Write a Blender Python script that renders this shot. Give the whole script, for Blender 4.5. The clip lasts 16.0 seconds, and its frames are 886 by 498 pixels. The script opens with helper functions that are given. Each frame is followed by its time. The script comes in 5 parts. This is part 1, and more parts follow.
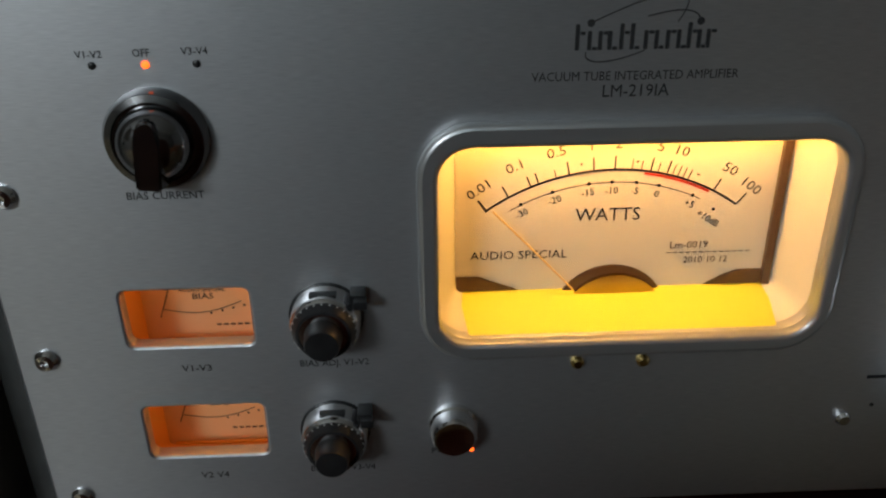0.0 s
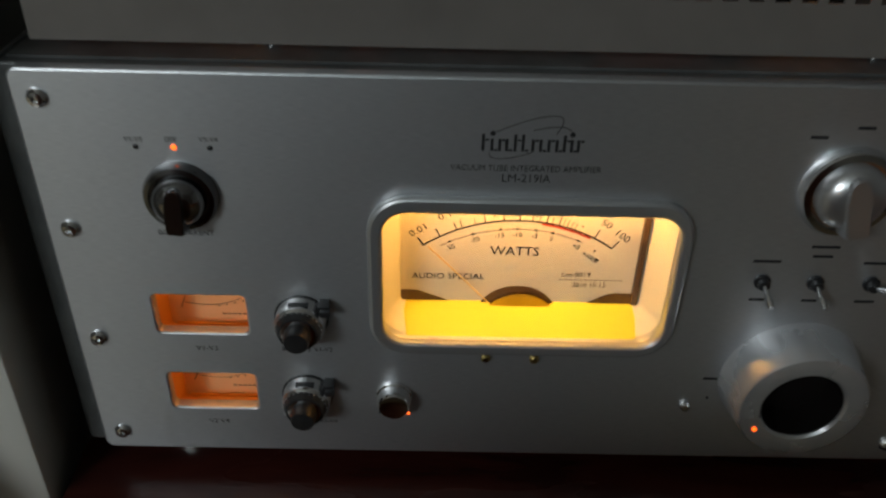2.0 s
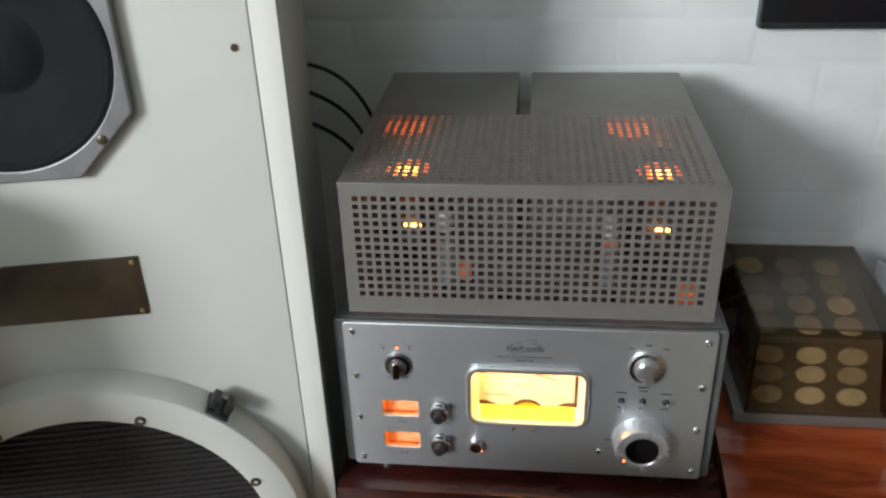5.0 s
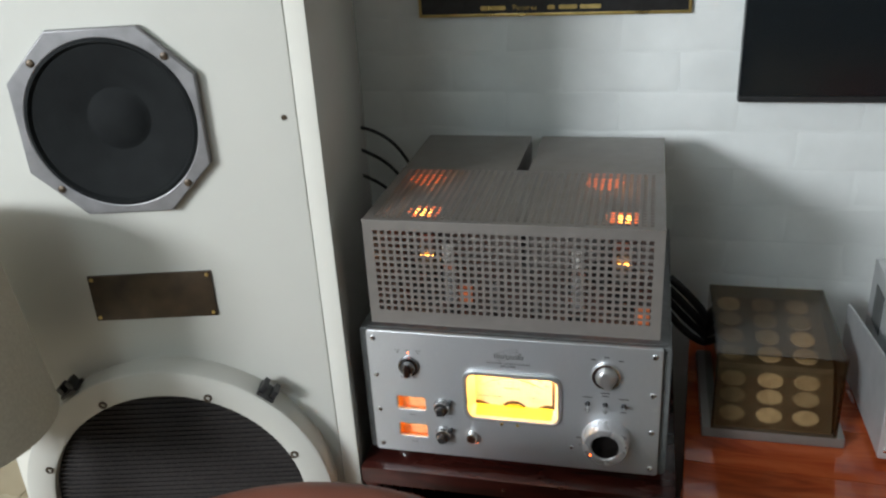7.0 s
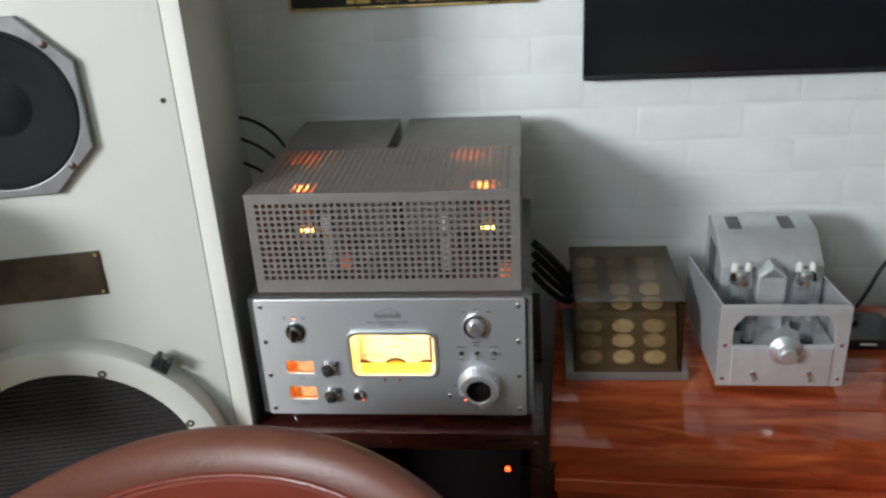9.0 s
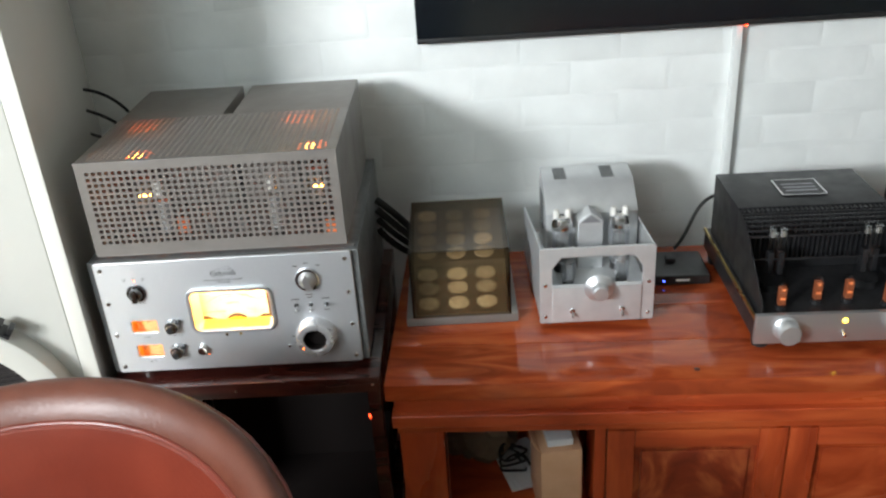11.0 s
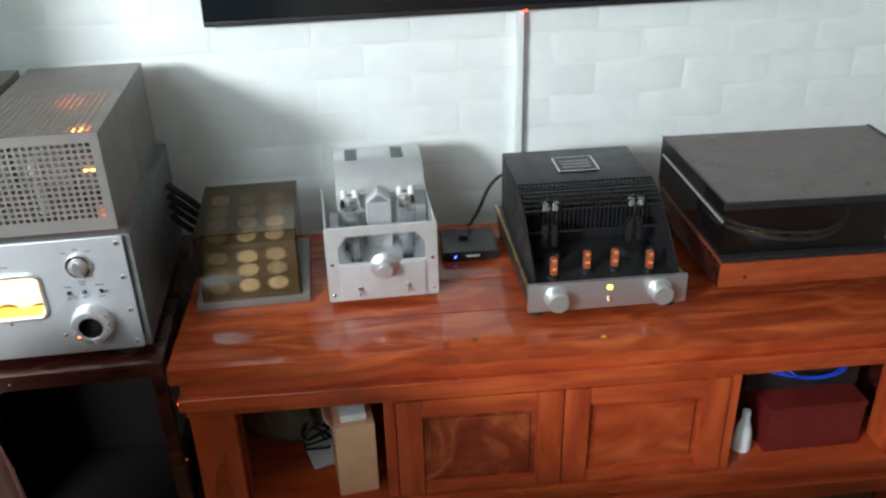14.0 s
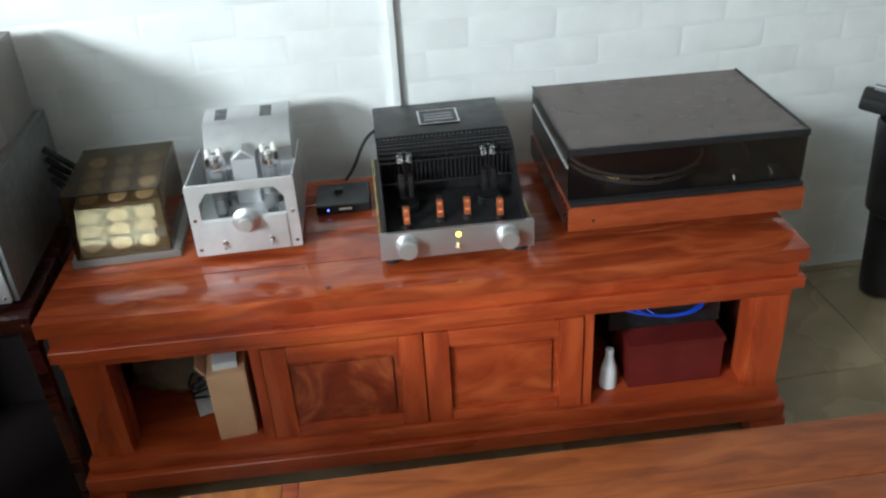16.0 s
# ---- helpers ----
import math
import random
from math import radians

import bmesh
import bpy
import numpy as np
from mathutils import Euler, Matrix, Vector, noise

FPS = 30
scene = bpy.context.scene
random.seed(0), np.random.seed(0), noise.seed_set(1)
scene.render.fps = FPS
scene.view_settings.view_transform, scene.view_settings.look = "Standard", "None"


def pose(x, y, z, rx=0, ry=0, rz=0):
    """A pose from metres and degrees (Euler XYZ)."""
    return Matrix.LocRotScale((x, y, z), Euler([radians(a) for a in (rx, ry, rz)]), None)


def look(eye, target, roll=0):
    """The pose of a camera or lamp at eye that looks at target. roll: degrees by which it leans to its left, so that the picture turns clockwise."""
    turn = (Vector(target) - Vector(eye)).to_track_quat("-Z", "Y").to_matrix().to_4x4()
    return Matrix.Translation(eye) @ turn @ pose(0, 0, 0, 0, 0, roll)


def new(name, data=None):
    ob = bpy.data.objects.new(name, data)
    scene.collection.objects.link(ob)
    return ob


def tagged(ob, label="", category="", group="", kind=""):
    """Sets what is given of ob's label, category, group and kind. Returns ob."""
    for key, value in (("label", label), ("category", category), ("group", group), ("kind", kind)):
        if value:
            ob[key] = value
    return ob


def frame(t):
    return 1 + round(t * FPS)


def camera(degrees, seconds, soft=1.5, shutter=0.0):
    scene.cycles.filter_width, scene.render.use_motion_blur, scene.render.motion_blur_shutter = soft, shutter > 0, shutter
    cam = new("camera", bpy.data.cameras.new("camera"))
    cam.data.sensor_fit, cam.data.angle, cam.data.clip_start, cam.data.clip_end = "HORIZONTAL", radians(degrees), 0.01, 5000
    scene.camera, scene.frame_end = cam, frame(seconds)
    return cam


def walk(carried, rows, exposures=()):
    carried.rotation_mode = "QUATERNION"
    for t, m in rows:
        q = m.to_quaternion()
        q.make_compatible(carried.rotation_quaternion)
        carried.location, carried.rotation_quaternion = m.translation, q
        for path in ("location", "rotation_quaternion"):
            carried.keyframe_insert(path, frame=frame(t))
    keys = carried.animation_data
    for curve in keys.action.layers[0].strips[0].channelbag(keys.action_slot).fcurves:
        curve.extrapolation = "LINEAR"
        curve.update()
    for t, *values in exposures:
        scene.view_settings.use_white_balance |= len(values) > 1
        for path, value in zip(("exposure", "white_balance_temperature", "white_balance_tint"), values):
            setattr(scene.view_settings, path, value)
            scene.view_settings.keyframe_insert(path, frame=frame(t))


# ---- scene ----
cam = camera(55.0, 16.0, 2.3, 0.2)
PATH = [
    (0, (-0.077, -0.275, 0.816), (-0.012, 1.505, -0.094), -0.7),
    (0.5, (-0.077, -0.274, 0.815), (-0.005, 1.506, -0.093), -0.6),
    (1, (-0.054, -0.272, 0.825), (0.015, 1.49, -0.12), -0.2),
    (1.5, (-0.05, -0.273, 0.838), (0.015, 1.474, -0.132), 2.4),
    (2, (-0.044, -0.345, 0.923), (-0.021, 1.319, -0.187), 1.6),
    (2.5, (-0.042, -0.45, 1.04), (-0.026, 1.227, -0.049), 0.4),
    (3, (-0.034, -0.53, 1.109), (-0.04, 1.146, 0.018), 0.0),
    (3.5, (-0.039, -0.594, 1.174), (-0.051, 1.079, 0.078), -0.1),
    (4, (-0.028, -0.675, 1.237), (-0.059, 1.002, 0.147), 0.5),
    (4.5, (-0.012, -0.772, 1.297), (-0.153, 0.925, 0.247), -1.1),
    (5, (0.006, -0.869, 1.364), (-0.205, 0.876, 0.41), -2.0),
    (5.2, (0.017, -0.901, 1.375), (-0.202, 0.864, 0.46), -1.9),
    (7.3, (0.221, -1.129, 1.45), (-0.251, 0.636, 0.636), -3.7),
    (7.5, (0.237, -1.14, 1.445), (-0.236, 0.628, 0.639), -3.7),
    (8, (0.252, -1.155, 1.44), (-0.213, 0.617, 0.637), -3.9),
    (8.5, (0.24, -1.2, 1.435), (-0.195, 0.578, 0.627), -4.5),
    (9, (0.24, -1.24, 1.432), (0.035, 0.574, 0.613), -3.4),
    (9.5, (0.252, -1.269, 1.439), (0.173, 0.551, 0.613), -3.0),
    (10, (0.269, -1.276, 1.433), (0.302, 0.537, 0.59), -3.1),
    (10.2, (0.292, -1.283, 1.434), (0.331, 0.524, 0.576), -3.5),
    (12.3, (0.58, -1.448, 1.458), (0.385, 0.32, 0.544), -3.7),
    (12.5, (0.566, -1.461, 1.448), (0.392, 0.317, 0.548), -3.2),
    (13, (0.585, -1.439, 1.461), (0.436, 0.336, 0.552), -3.1),
    (13.5, (0.569, -1.393, 1.455), (0.604, 0.385, 0.54), -1.7),
    (14, (0.609, -1.381, 1.436), (0.84, 0.372, 0.502), -1.5),
    (14.5, (0.697, -1.405, 1.436), (0.936, 0.319, 0.45), -3.0),
    (15, (0.822, -1.462, 1.442), (1.057, 0.255, 0.443), -3.0),
    (15.5, (0.897, -1.505, 1.452), (1.073, 0.205, 0.431), -3.6),
    (16, (0.904, -1.495, 1.444), (1.107, 0.214, 0.426), -3.6),
]

# exposure follows the clip's own brightening
EXPO = [(0, -1.88, 6600, 11), (1.0, -1.88, 6600, 11), (1.5, -1.9, 6700, 11), (2.0, -1.9, 6800, 10), (3.0, -2.1, 7200, 10), (3.5, -2.05, 7250, 10), (4.0, -1.8, 7100, 11), (4.5, -0.85, 6900, 13), (5.0, -0.04, 6750, 14),
        (7.3, -0.07, 6750, 14), (8.5, -0.06, 6800, 14), (9.0, 0.1, 6750, 14), (9.5, 0.57, 6800, 14), (10.2, 0.69, 6850, 14), (12.3, 0.71, 6850, 14), (13.3, 0.76, 6650, 12), (16.0, 0.87, 6500, 10)]
walk(cam, [(t, look(eye, target, roll)) for t, eye, target, roll in PATH], EXPO)

# ---- light ----
world = bpy.data.worlds.new("sky")
scene.world = world
world.use_nodes = True
wn = world.node_tree.nodes
sky = wn.new("ShaderNodeTexSky")
sky.sky_type, sky.sun_disc = "NISHITA", False
sky.sun_elevation, sky.sun_rotation = radians(25), radians(210)
world.node_tree.links.new(sky.outputs[0], wn["Background"].inputs[0])
wn["Background"].inputs[1].default_value = 0.1


def area_lamp(name, m, sx, sy, watts, color):
    la = bpy.data.lights.new(name, "AREA")
    la.shape, la.size, la.size_y, la.energy, la.color = "RECTANGLE", sx, sy, watts, color
    ob = new(name, la)
    ob.matrix_basis = m
    return ob


ROOM_X0, ROOM_X1, ROOM_Y0, WALL_Y, ROOM_H = -2.6, 3.6, -2.7, 0.556, 2.5
# daylight in the two windows of the wall behind the camera
area_lamp("window_daylight", look((-1.86, ROOM_Y0 + 0.02, 2.0), (1.2, 0.5, 0.9)), 0.84, 0.50, 112, (0.83, 0.94, 1.0))
area_lamp("window_daylight", look((-0.54, ROOM_Y0 + 0.02, 2.03), (0.3, 0.4, 0.7)), 0.64, 0.42, 10, (0.68, 0.92, 1.0))
# pilot lamps inside the meters of the amplifier
area_lamp("meter_lamp", look((0.003, 0.0125, 0.7235), (0.003, 0.018, 0.64)), 0.125, 0.008, 0.57, (1.0, 0.47, 0.095))
area_lamp("bias_lamp", look((-0.162, 0.0115, 0.6655), (-0.162, 0.018, 0.63)), 0.044, 0.005, 0.0110, (1.0, 0.42, 0.09))
area_lamp("bias_lamp", look((-0.162, 0.0115, 0.6128), (-0.162, 0.018, 0.58)), 0.044, 0.005, 0.0110, (1.0, 0.42, 0.09))


# ---- materials ----
def material(name, color, rough=0.5, metal=0.0, spec=0.5, emit=None, power=0.0):
    m = bpy.data.materials.new(name)
    m.use_nodes = True
    b = m.node_tree.nodes["Principled BSDF"]
    b.inputs["Base Color"].default_value = (*color, 1)
    b.inputs["Roughness"].default_value = rough
    b.inputs["Metallic"].default_value = metal
    b.inputs["Specular IOR Level"].default_value = spec
    if emit:
        b.inputs["Emission Color"].default_value = (*emit, 1)
        b.inputs["Emission Strength"].default_value = power
    return m


def grain(m, colors, scale=20.0, stretch=(1, 1, 1), detail=6.0, distort=0.0, rough=None, bump=0.0, bump_scale=None, per_piece=0.0):
    """Colour variation, gloss variation and fine relief from noise in the object's own space."""
    t = m.node_tree
    n, l, b = t.nodes, t.links, t.nodes["Principled BSDF"]
    co = n.new("ShaderNodeTexCoord")
    mp = n.new("ShaderNodeMapping")
    mp.inputs["Scale"].default_value = stretch
    l.new(co.outputs["Object"], mp.inputs[0])
    src = mp.outputs[0]
    info = None
    if per_piece:
        info = n.new("ShaderNodeObjectInfo")
        ad = n.new("ShaderNodeVectorMath")
        ad.operation = "MULTIPLY_ADD"
        l.new(info.outputs["Random"], ad.inputs[0])
        ad.inputs[1].default_value = (7, 5, 9)
        l.new(src, ad.inputs[2])
        src = ad.outputs[0]
    tx = n.new("ShaderNodeTexNoise")
    tx.inputs["Scale"].default_value, tx.inputs["Detail"].default_value, tx.inputs["Distortion"].default_value = scale, detail, distort
    l.new(src, tx.inputs["Vector"])
    rp = n.new("ShaderNodeValToRGB")
    while len(rp.color_ramp.elements) < len(colors):
        rp.color_ramp.elements.new(0.5)
    for i, (p, c) in enumerate(colors):
        rp.color_ramp.elements[i].position, rp.color_ramp.elements[i].color = p, (*c, 1)
    l.new(tx.outputs["Fac"], rp.inputs[0])
    last = rp.outputs[0]
    if per_piece:
        hs = n.new("ShaderNodeHueSaturation")
        mr = n.new("ShaderNodeMapRange")
        mr.inputs[3].default_value, mr.inputs[4].default_value = 1 - per_piece, 1 + per_piece
        l.new(info.outputs["Random"], mr.inputs[0])
        l.new(mr.outputs[0], hs.inputs["Value"])
        l.new(last, hs.inputs["Color"])
        last = hs.outputs[0]
    l.new(last, b.inputs["Base Color"])
    if rough:
        t2 = n.new("ShaderNodeTexNoise")
        t2.inputs["Scale"].default_value, t2.inputs["Detail"].default_value = scale * 0.35, 4
        l.new(src, t2.inputs["Vector"])
        m2 = n.new("ShaderNodeMapRange")
        m2.inputs[1].default_value, m2.inputs[2].default_value = 0.3, 0.7
        m2.inputs[3].default_value, m2.inputs[4].default_value = rough
        l.new(t2.outputs["Fac"], m2.inputs[0])
        l.new(m2.outputs[0], b.inputs["Roughness"])
    if bump:
        t3 = n.new("ShaderNodeTexNoise")
        t3.inputs["Scale"].default_value, t3.inputs["Detail"].default_value = bump_scale or scale * 3, 5
        l.new(src, t3.inputs["Vector"])
        bp = n.new("ShaderNodeBump")
        bp.inputs["Strength"].default_value, bp.inputs["Distance"].default_value = bump, 0.002
        l.new(t3.outputs["Fac"], bp.inputs["Height"])
        l.new(bp.outputs[0], b.inputs["Normal"])
    return m


def tinted_sheet(name, tint, gloss_ior=1.5, rough=0.03, sheen_color=None, sheen_share=0.0):
    """Clear or smoked sheet: light passes tinted, the surface mirrors more at a flat angle."""
    m = bpy.data.materials.new(name)
    m.use_nodes = True
    n, l = m.node_tree.nodes, m.node_tree.links
    n.remove(n["Principled BSDF"])
    tr, gl, lw, pw_, ma, mx = (n.new("ShaderNode" + k) for k in ("BsdfTransparent", "BsdfGlossy", "LayerWeight", "Math", "Math", "MixShader"))
    tr.inputs[0].default_value = (*tint, 1)
    gl.inputs["Roughness"].default_value = rough
    f0 = ((gloss_ior - 1) / (gloss_ior + 1)) ** 2
    lw.inputs[0].default_value = 0.5
    pw_.operation, ma.operation = "POWER", "MULTIPLY_ADD"
    pw_.inputs[1].default_value, ma.inputs[1].default_value, ma.inputs[2].default_value = 5.0, 1 - f0, f0
    l.new(lw.outputs["Facing"], pw_.inputs[0])
    l.new(pw_.outputs[0], ma.inputs[0])
    l.new(ma.outputs[0], mx.inputs[0])
    l.new(tr.outputs[0], mx.inputs[1])
    l.new(gl.outputs[0], mx.inputs[2])
    out = mx.outputs[0]
    # a pale diffuse share paints the sheet's reflected sheen
    if sheen_color:
        df, m2, tx = n.new("ShaderNodeBsdfDiffuse"), n.new("ShaderNodeMixShader"), n.new("ShaderNodeTexNoise")
        df.inputs[0].default_value = (*sheen_color, 1)
        tx.inputs["Scale"].default_value, tx.inputs["Detail"].default_value = 7, 6
        mr = n.new("ShaderNodeMapRange")
        mr.inputs[1].default_value, mr.inputs[2].default_value, mr.inputs[3].default_value, mr.inputs[4].default_value = 0.3, 0.7, sheen_share * 0.88, sheen_share * 1.12
        l.new(tx.outputs["Fac"], mr.inputs[0])
        l.new(mr.outputs[0], m2.inputs[0])
        l.new(out, m2.inputs[1])
        l.new(df.outputs[0], m2.inputs[2])
        out = m2.outputs[0]
    l.new(out, n["Material Output"].inputs[0])
    return m


def wood(name, dark, mid, light, rough=(0.22, 0.38), scale=5.0, axis=(0.22, 1, 1), swirl=0.8, relief=0.12):
    return grain(material(name, mid, 0.3), [(0.32, dark), (0.5, mid), (0.68, light)], scale=scale * 2.2,
                 stretch=tuple(3 * a for a in axis), detail=7, distort=swirl, rough=rough, bump=relief, bump_scale=90)


def brushed(m, amount=0.6):
    """Fine horizontal brushing spreads the gloss up and down, less to the sides."""
    n, l, b = m.node_tree.nodes, m.node_tree.links, m.node_tree.nodes["Principled BSDF"]
    tg = n.new("ShaderNodeTangent")
    tg.direction_type, tg.axis = "RADIAL", "Z"
    l.new(tg.outputs[0], b.inputs["Tangent"])
    b.inputs["Anisotropic"].default_value, b.inputs["Anisotropic Rotation"].default_value = amount, 0.25
    return m


M_ALU = grain(material("brushed_aluminium", (0.62, 0.63, 0.65), 0.36, 0.80), [(0.3, (0.62, 0.63, 0.65)), (0.7, (0.76, 0.77, 0.79))],
              scale=90, stretch=(2, 12, 60), detail=3, rough=(0.33, 0.39), bump=0.05, bump_scale=500)
M_FACE = brushed(grain(material("brushed_faceplate", (0.62, 0.63, 0.65), 0.36, 0.86), [(0.3, (0.575, 0.59, 0.615)), (0.7, (0.715, 0.73, 0.755))],
                       scale=60, stretch=(3, 12, 60), detail=5, rough=(0.36, 0.39), bump=0.06, bump_scale=300))
M_BEZEL = material("satin_aluminium", (0.54, 0.55, 0.56), 0.34, 0.8)
M_CAGE = grain(material("grey_hammer_paint", (0.2, 0.2, 0.2), 0.45, 0.35), [(0.3, (0.205, 0.186, 0.172)), (0.7, (0.230, 0.210, 0.195))],
               scale=40, rough=(0.36, 0.46), bump=0.05, bump_scale=500)
M_CHASSIS = grain(material("dark_grey_paint", (0.12, 0.125, 0.125), 0.45, 0.3), [(0.3, (0.10, 0.105, 0.105)), (0.7, (0.15, 0.155, 0.155))],
                  scale=60, rough=(0.4, 0.55), bump=0.1, bump_scale=500)
M_CHROME = material("chrome", (0.75, 0.75, 0.76), 0.12, 1.0)
M_SATIN = grain(material("satin_turned_metal", (0.66, 0.66, 0.68), 0.34, 0.7), [(0.3, (0.62, 0.62, 0.64)), (0.7, (0.72, 0.72, 0.74))], scale=60, rough=(0.24, 0.32))
M_KNOB = material("satin_chrome_knob", (0.62, 0.62, 0.63), 0.30, 0.9)
M_GLOSSBLACK = material("polished_dark_knob", (0.30, 0.30, 0.31), 0.14, 1.0)
M_DARKCHROME = material("black_chrome", (0.22, 0.22, 0.225), 0.15, 1.0)
M_SILVER = grain(material("silver_paint", (0.62, 0.63, 0.64), 0.38, 0.55), [(0.3, (0.58, 0.59, 0.6)), (0.7, (0.66, 0.67, 0.68))], scale=30, rough=(0.32, 0.45))
M_BLACK = grain(material("black_plastic", (0.015, 0.015, 0.016), 0.35), [(0.3, (0.011, 0.011, 0.012)), (0.7, (0.022, 0.022, 0.024))], scale=80, rough=(0.28, 0.45))
M_RUBBER = material("black_rubber", (0.012, 0.012, 0.012), 0.7)
M_INK = material("black_ink", (0.02, 0.02, 0.022), 0.6)
M_REDINK = material("red_ink", (0.7, 0.06, 0.03), 0.6)
M_WHITEINK = material("white_ink", (0.75, 0.75, 0.75), 0.6)
M_DIAL = grain(material("meter_card", (0.82, 0.76, 0.66), 0.6), [(0.3, (0.80, 0.73, 0.62)), (0.7, (0.86, 0.80, 0.70))], scale=30)
# bias card and housing colours also carry their lamp's orange glow
M_BIASCARD = grain(material("amber_glow_card", (0.75, 0.48, 0.24), 0.6), [(0.3, (0.70, 0.44, 0.21)), (0.7, (0.78, 0.51, 0.27))], scale=30)
# the meter lamp's yellow light is put into this floor colour
M_YELLOW = material("yellow_lamplight_floor", (0.95, 0.86, 0.08), 0.45)
M_AMBER = material("amber_glow_housing", (0.85, 0.40, 0.08), 0.45)
M_FUNNEL = material("white_meter_housing", (0.85, 0.82, 0.72), 0.5)
M_BRASS = grain(material("brass", (0.65, 0.47, 0.18), 0.3, 1.0), [(0.3, (0.5, 0.35, 0.12)), (0.7, (0.72, 0.54, 0.22))], scale=40, rough=(0.2, 0.45))
# brown for faint print and for shade painted on the meter card
M_BROWN = material("brown_print_and_shade", (0.09, 0.05, 0.03), 0.4)
M_NEEDLE = material("pale_orange_paint", (0.85, 0.55, 0.22), 0.5)
# deep black, also painting the shade inside the rack
M_DEEPBLACK = material("deep_black_and_shade", (0.012, 0.009, 0.0085), 0.8, 0.0, 0.1)
M_LED = material("orange_led", (0.9, 0.2, 0.05), 0.4, emit=(1.0, 0.12, 0.01), power=9)
M_REDLED = material("red_led", (0.9, 0.1, 0.05), 0.4, emit=(1.0, 0.05, 0.01), power=8)
M_YELLED = material("yellow_led", (0.9, 0.7, 0.1), 0.4, emit=(1.0, 0.6, 0.05), power=5)
M_BLUELED = material("blue_led", (0.1, 0.1, 0.9), 0.4, emit=(0.05, 0.1, 1.0), power=6)
M_FIL = material("glowing_filament", (0.9, 0.4, 0.1), 0.5, emit=(1.0, 0.36, 0.06), power=20)
M_FIL2 = material("dull_filament", (0.8, 0.25, 0.08), 0.5, emit=(1.0, 0.17, 0.03), power=4.5)
M_HOT = material("filament_halo", (0.7, 0.3, 0.1), 0.5, emit=(1.0, 0.15, 0.02), power=2.0)
M_HEATER = material("dim_heater", (0.6, 0.25, 0.1), 0.5, emit=(1.0, 0.2, 0.05), power=0.38)
# pale share paints the shine on the bulbs
M_BULB = tinted_sheet("valve_glass_with_sheen", (0.86, 0.88, 0.9), 2.0, 0.03, (0.75, 0.76, 0.78), 0.13)
M_FRAME = grain(material("dark_cast_frame", (0.2, 0.2, 0.21), 0.45, 0.5), [(0.3, (0.22, 0.215, 0.22)), (0.7, (0.28, 0.272, 0.28))], scale=40, rough=(0.35, 0.5))
M_GLOW = material("heater_spread_glow", (0.5, 0.2, 0.1), 0.5, emit=(1.0, 0.2, 0.05), power=0.16)
M_GLASS = tinted_sheet("tube_glass", (0.93, 0.94, 0.95))
M_PLATE = material("grey_anode", (0.14, 0.135, 0.13), 0.5, 0.6)
M_GETTER = material("silver_getter", (0.75, 0.75, 0.75), 0.18, 1.0)
M_CERAMIC = material("white_ceramic_and_shine", (0.7, 0.68, 0.64), 0.35)
M_SMOKED = tinted_sheet("smoked_acrylic", (0.66, 0.60, 0.50), 1.45, 0.03)
M_SMOKEFRONT = tinted_sheet("smoked_acrylic_front", (0.74, 0.70, 0.62), 1.45, 0.02)
M_FILM = tinted_sheet("clear_film", (0.95, 0.95, 0.93), 1.6, 0.02)
# lid top gets more painted sheen than its sides
M_LID = tinted_sheet("smoked_lid_with_sheen", (0.42, 0.36, 0.34), 1.6, 0.09, (0.36, 0.30, 0.285), 0.33)
M_LIDSIDE = tinted_sheet("dark_smoked_side", (0.46, 0.43, 0.42), 1.5, 0.05, (0.2, 0.16, 0.15), 0.02)
M_WALL = grain(material("white_painted_brick", (0.78, 0.8, 0.79), 0.55), [(0.3, (0.73, 0.75, 0.74)), (0.7, (0.82, 0.84, 0.83))],
               scale=9, rough=(0.5, 0.65), bump=0.55, bump_scale=26, per_piece=0.006)
# unseen walls, greyed so that less light bounces round the room
M_PLASTER = grain(material("greyed_plaster", (0.4, 0.39, 0.37), 0.8), [(0.3, (0.37, 0.36, 0.34)), (0.7, (0.43, 0.42, 0.40))], scale=4, bump=0.2, bump_scale=60)
# unseen ceiling, its tone set for the fill light it sends down
M_CEIL = grain(material("bounce_ceiling_paint", (0.68, 0.68, 0.66), 0.8), [(0.3, (0.65, 0.65, 0.63)), (0.7, (0.71, 0.71, 0.69))], scale=4)
# front paint is dimmed for strong lamp light, the side lightened against shade
M_SPK = grain(material("dimmed_cabinet_paint", (0.76, 0.75, 0.70), 0.42), [(0.3, (0.525, 0.515, 0.475)), (0.7, (0.58, 0.57, 0.525))], scale=3,
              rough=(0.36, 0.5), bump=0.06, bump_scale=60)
M_SPKSIDE = grain(material("lightened_side_laminate", (0.7, 0.68, 0.62), 0.25), [(0.3, (0.72, 0.70, 0.64)), (0.7, (0.78, 0.76, 0.70))], scale=3, rough=(0.13, 0.22))
M_GRILLE = grain(material("black_grille_cloth", (0.02, 0.017, 0.016), 0.9), [(0.35, (0.012, 0.011, 0.011)), (0.65, (0.04, 0.032, 0.03))], scale=160, stretch=(1, 1, 6), bump=0.4, bump_scale=300)
M_CONE = grain(material("black_paper_cone", (0.02, 0.021, 0.023), 0.8, 0.0, 0.2), [(0.3, (0.006, 0.007, 0.0075)), (0.7, (0.010, 0.0115, 0.012))], scale=30, bump=0.2, bump_scale=200)
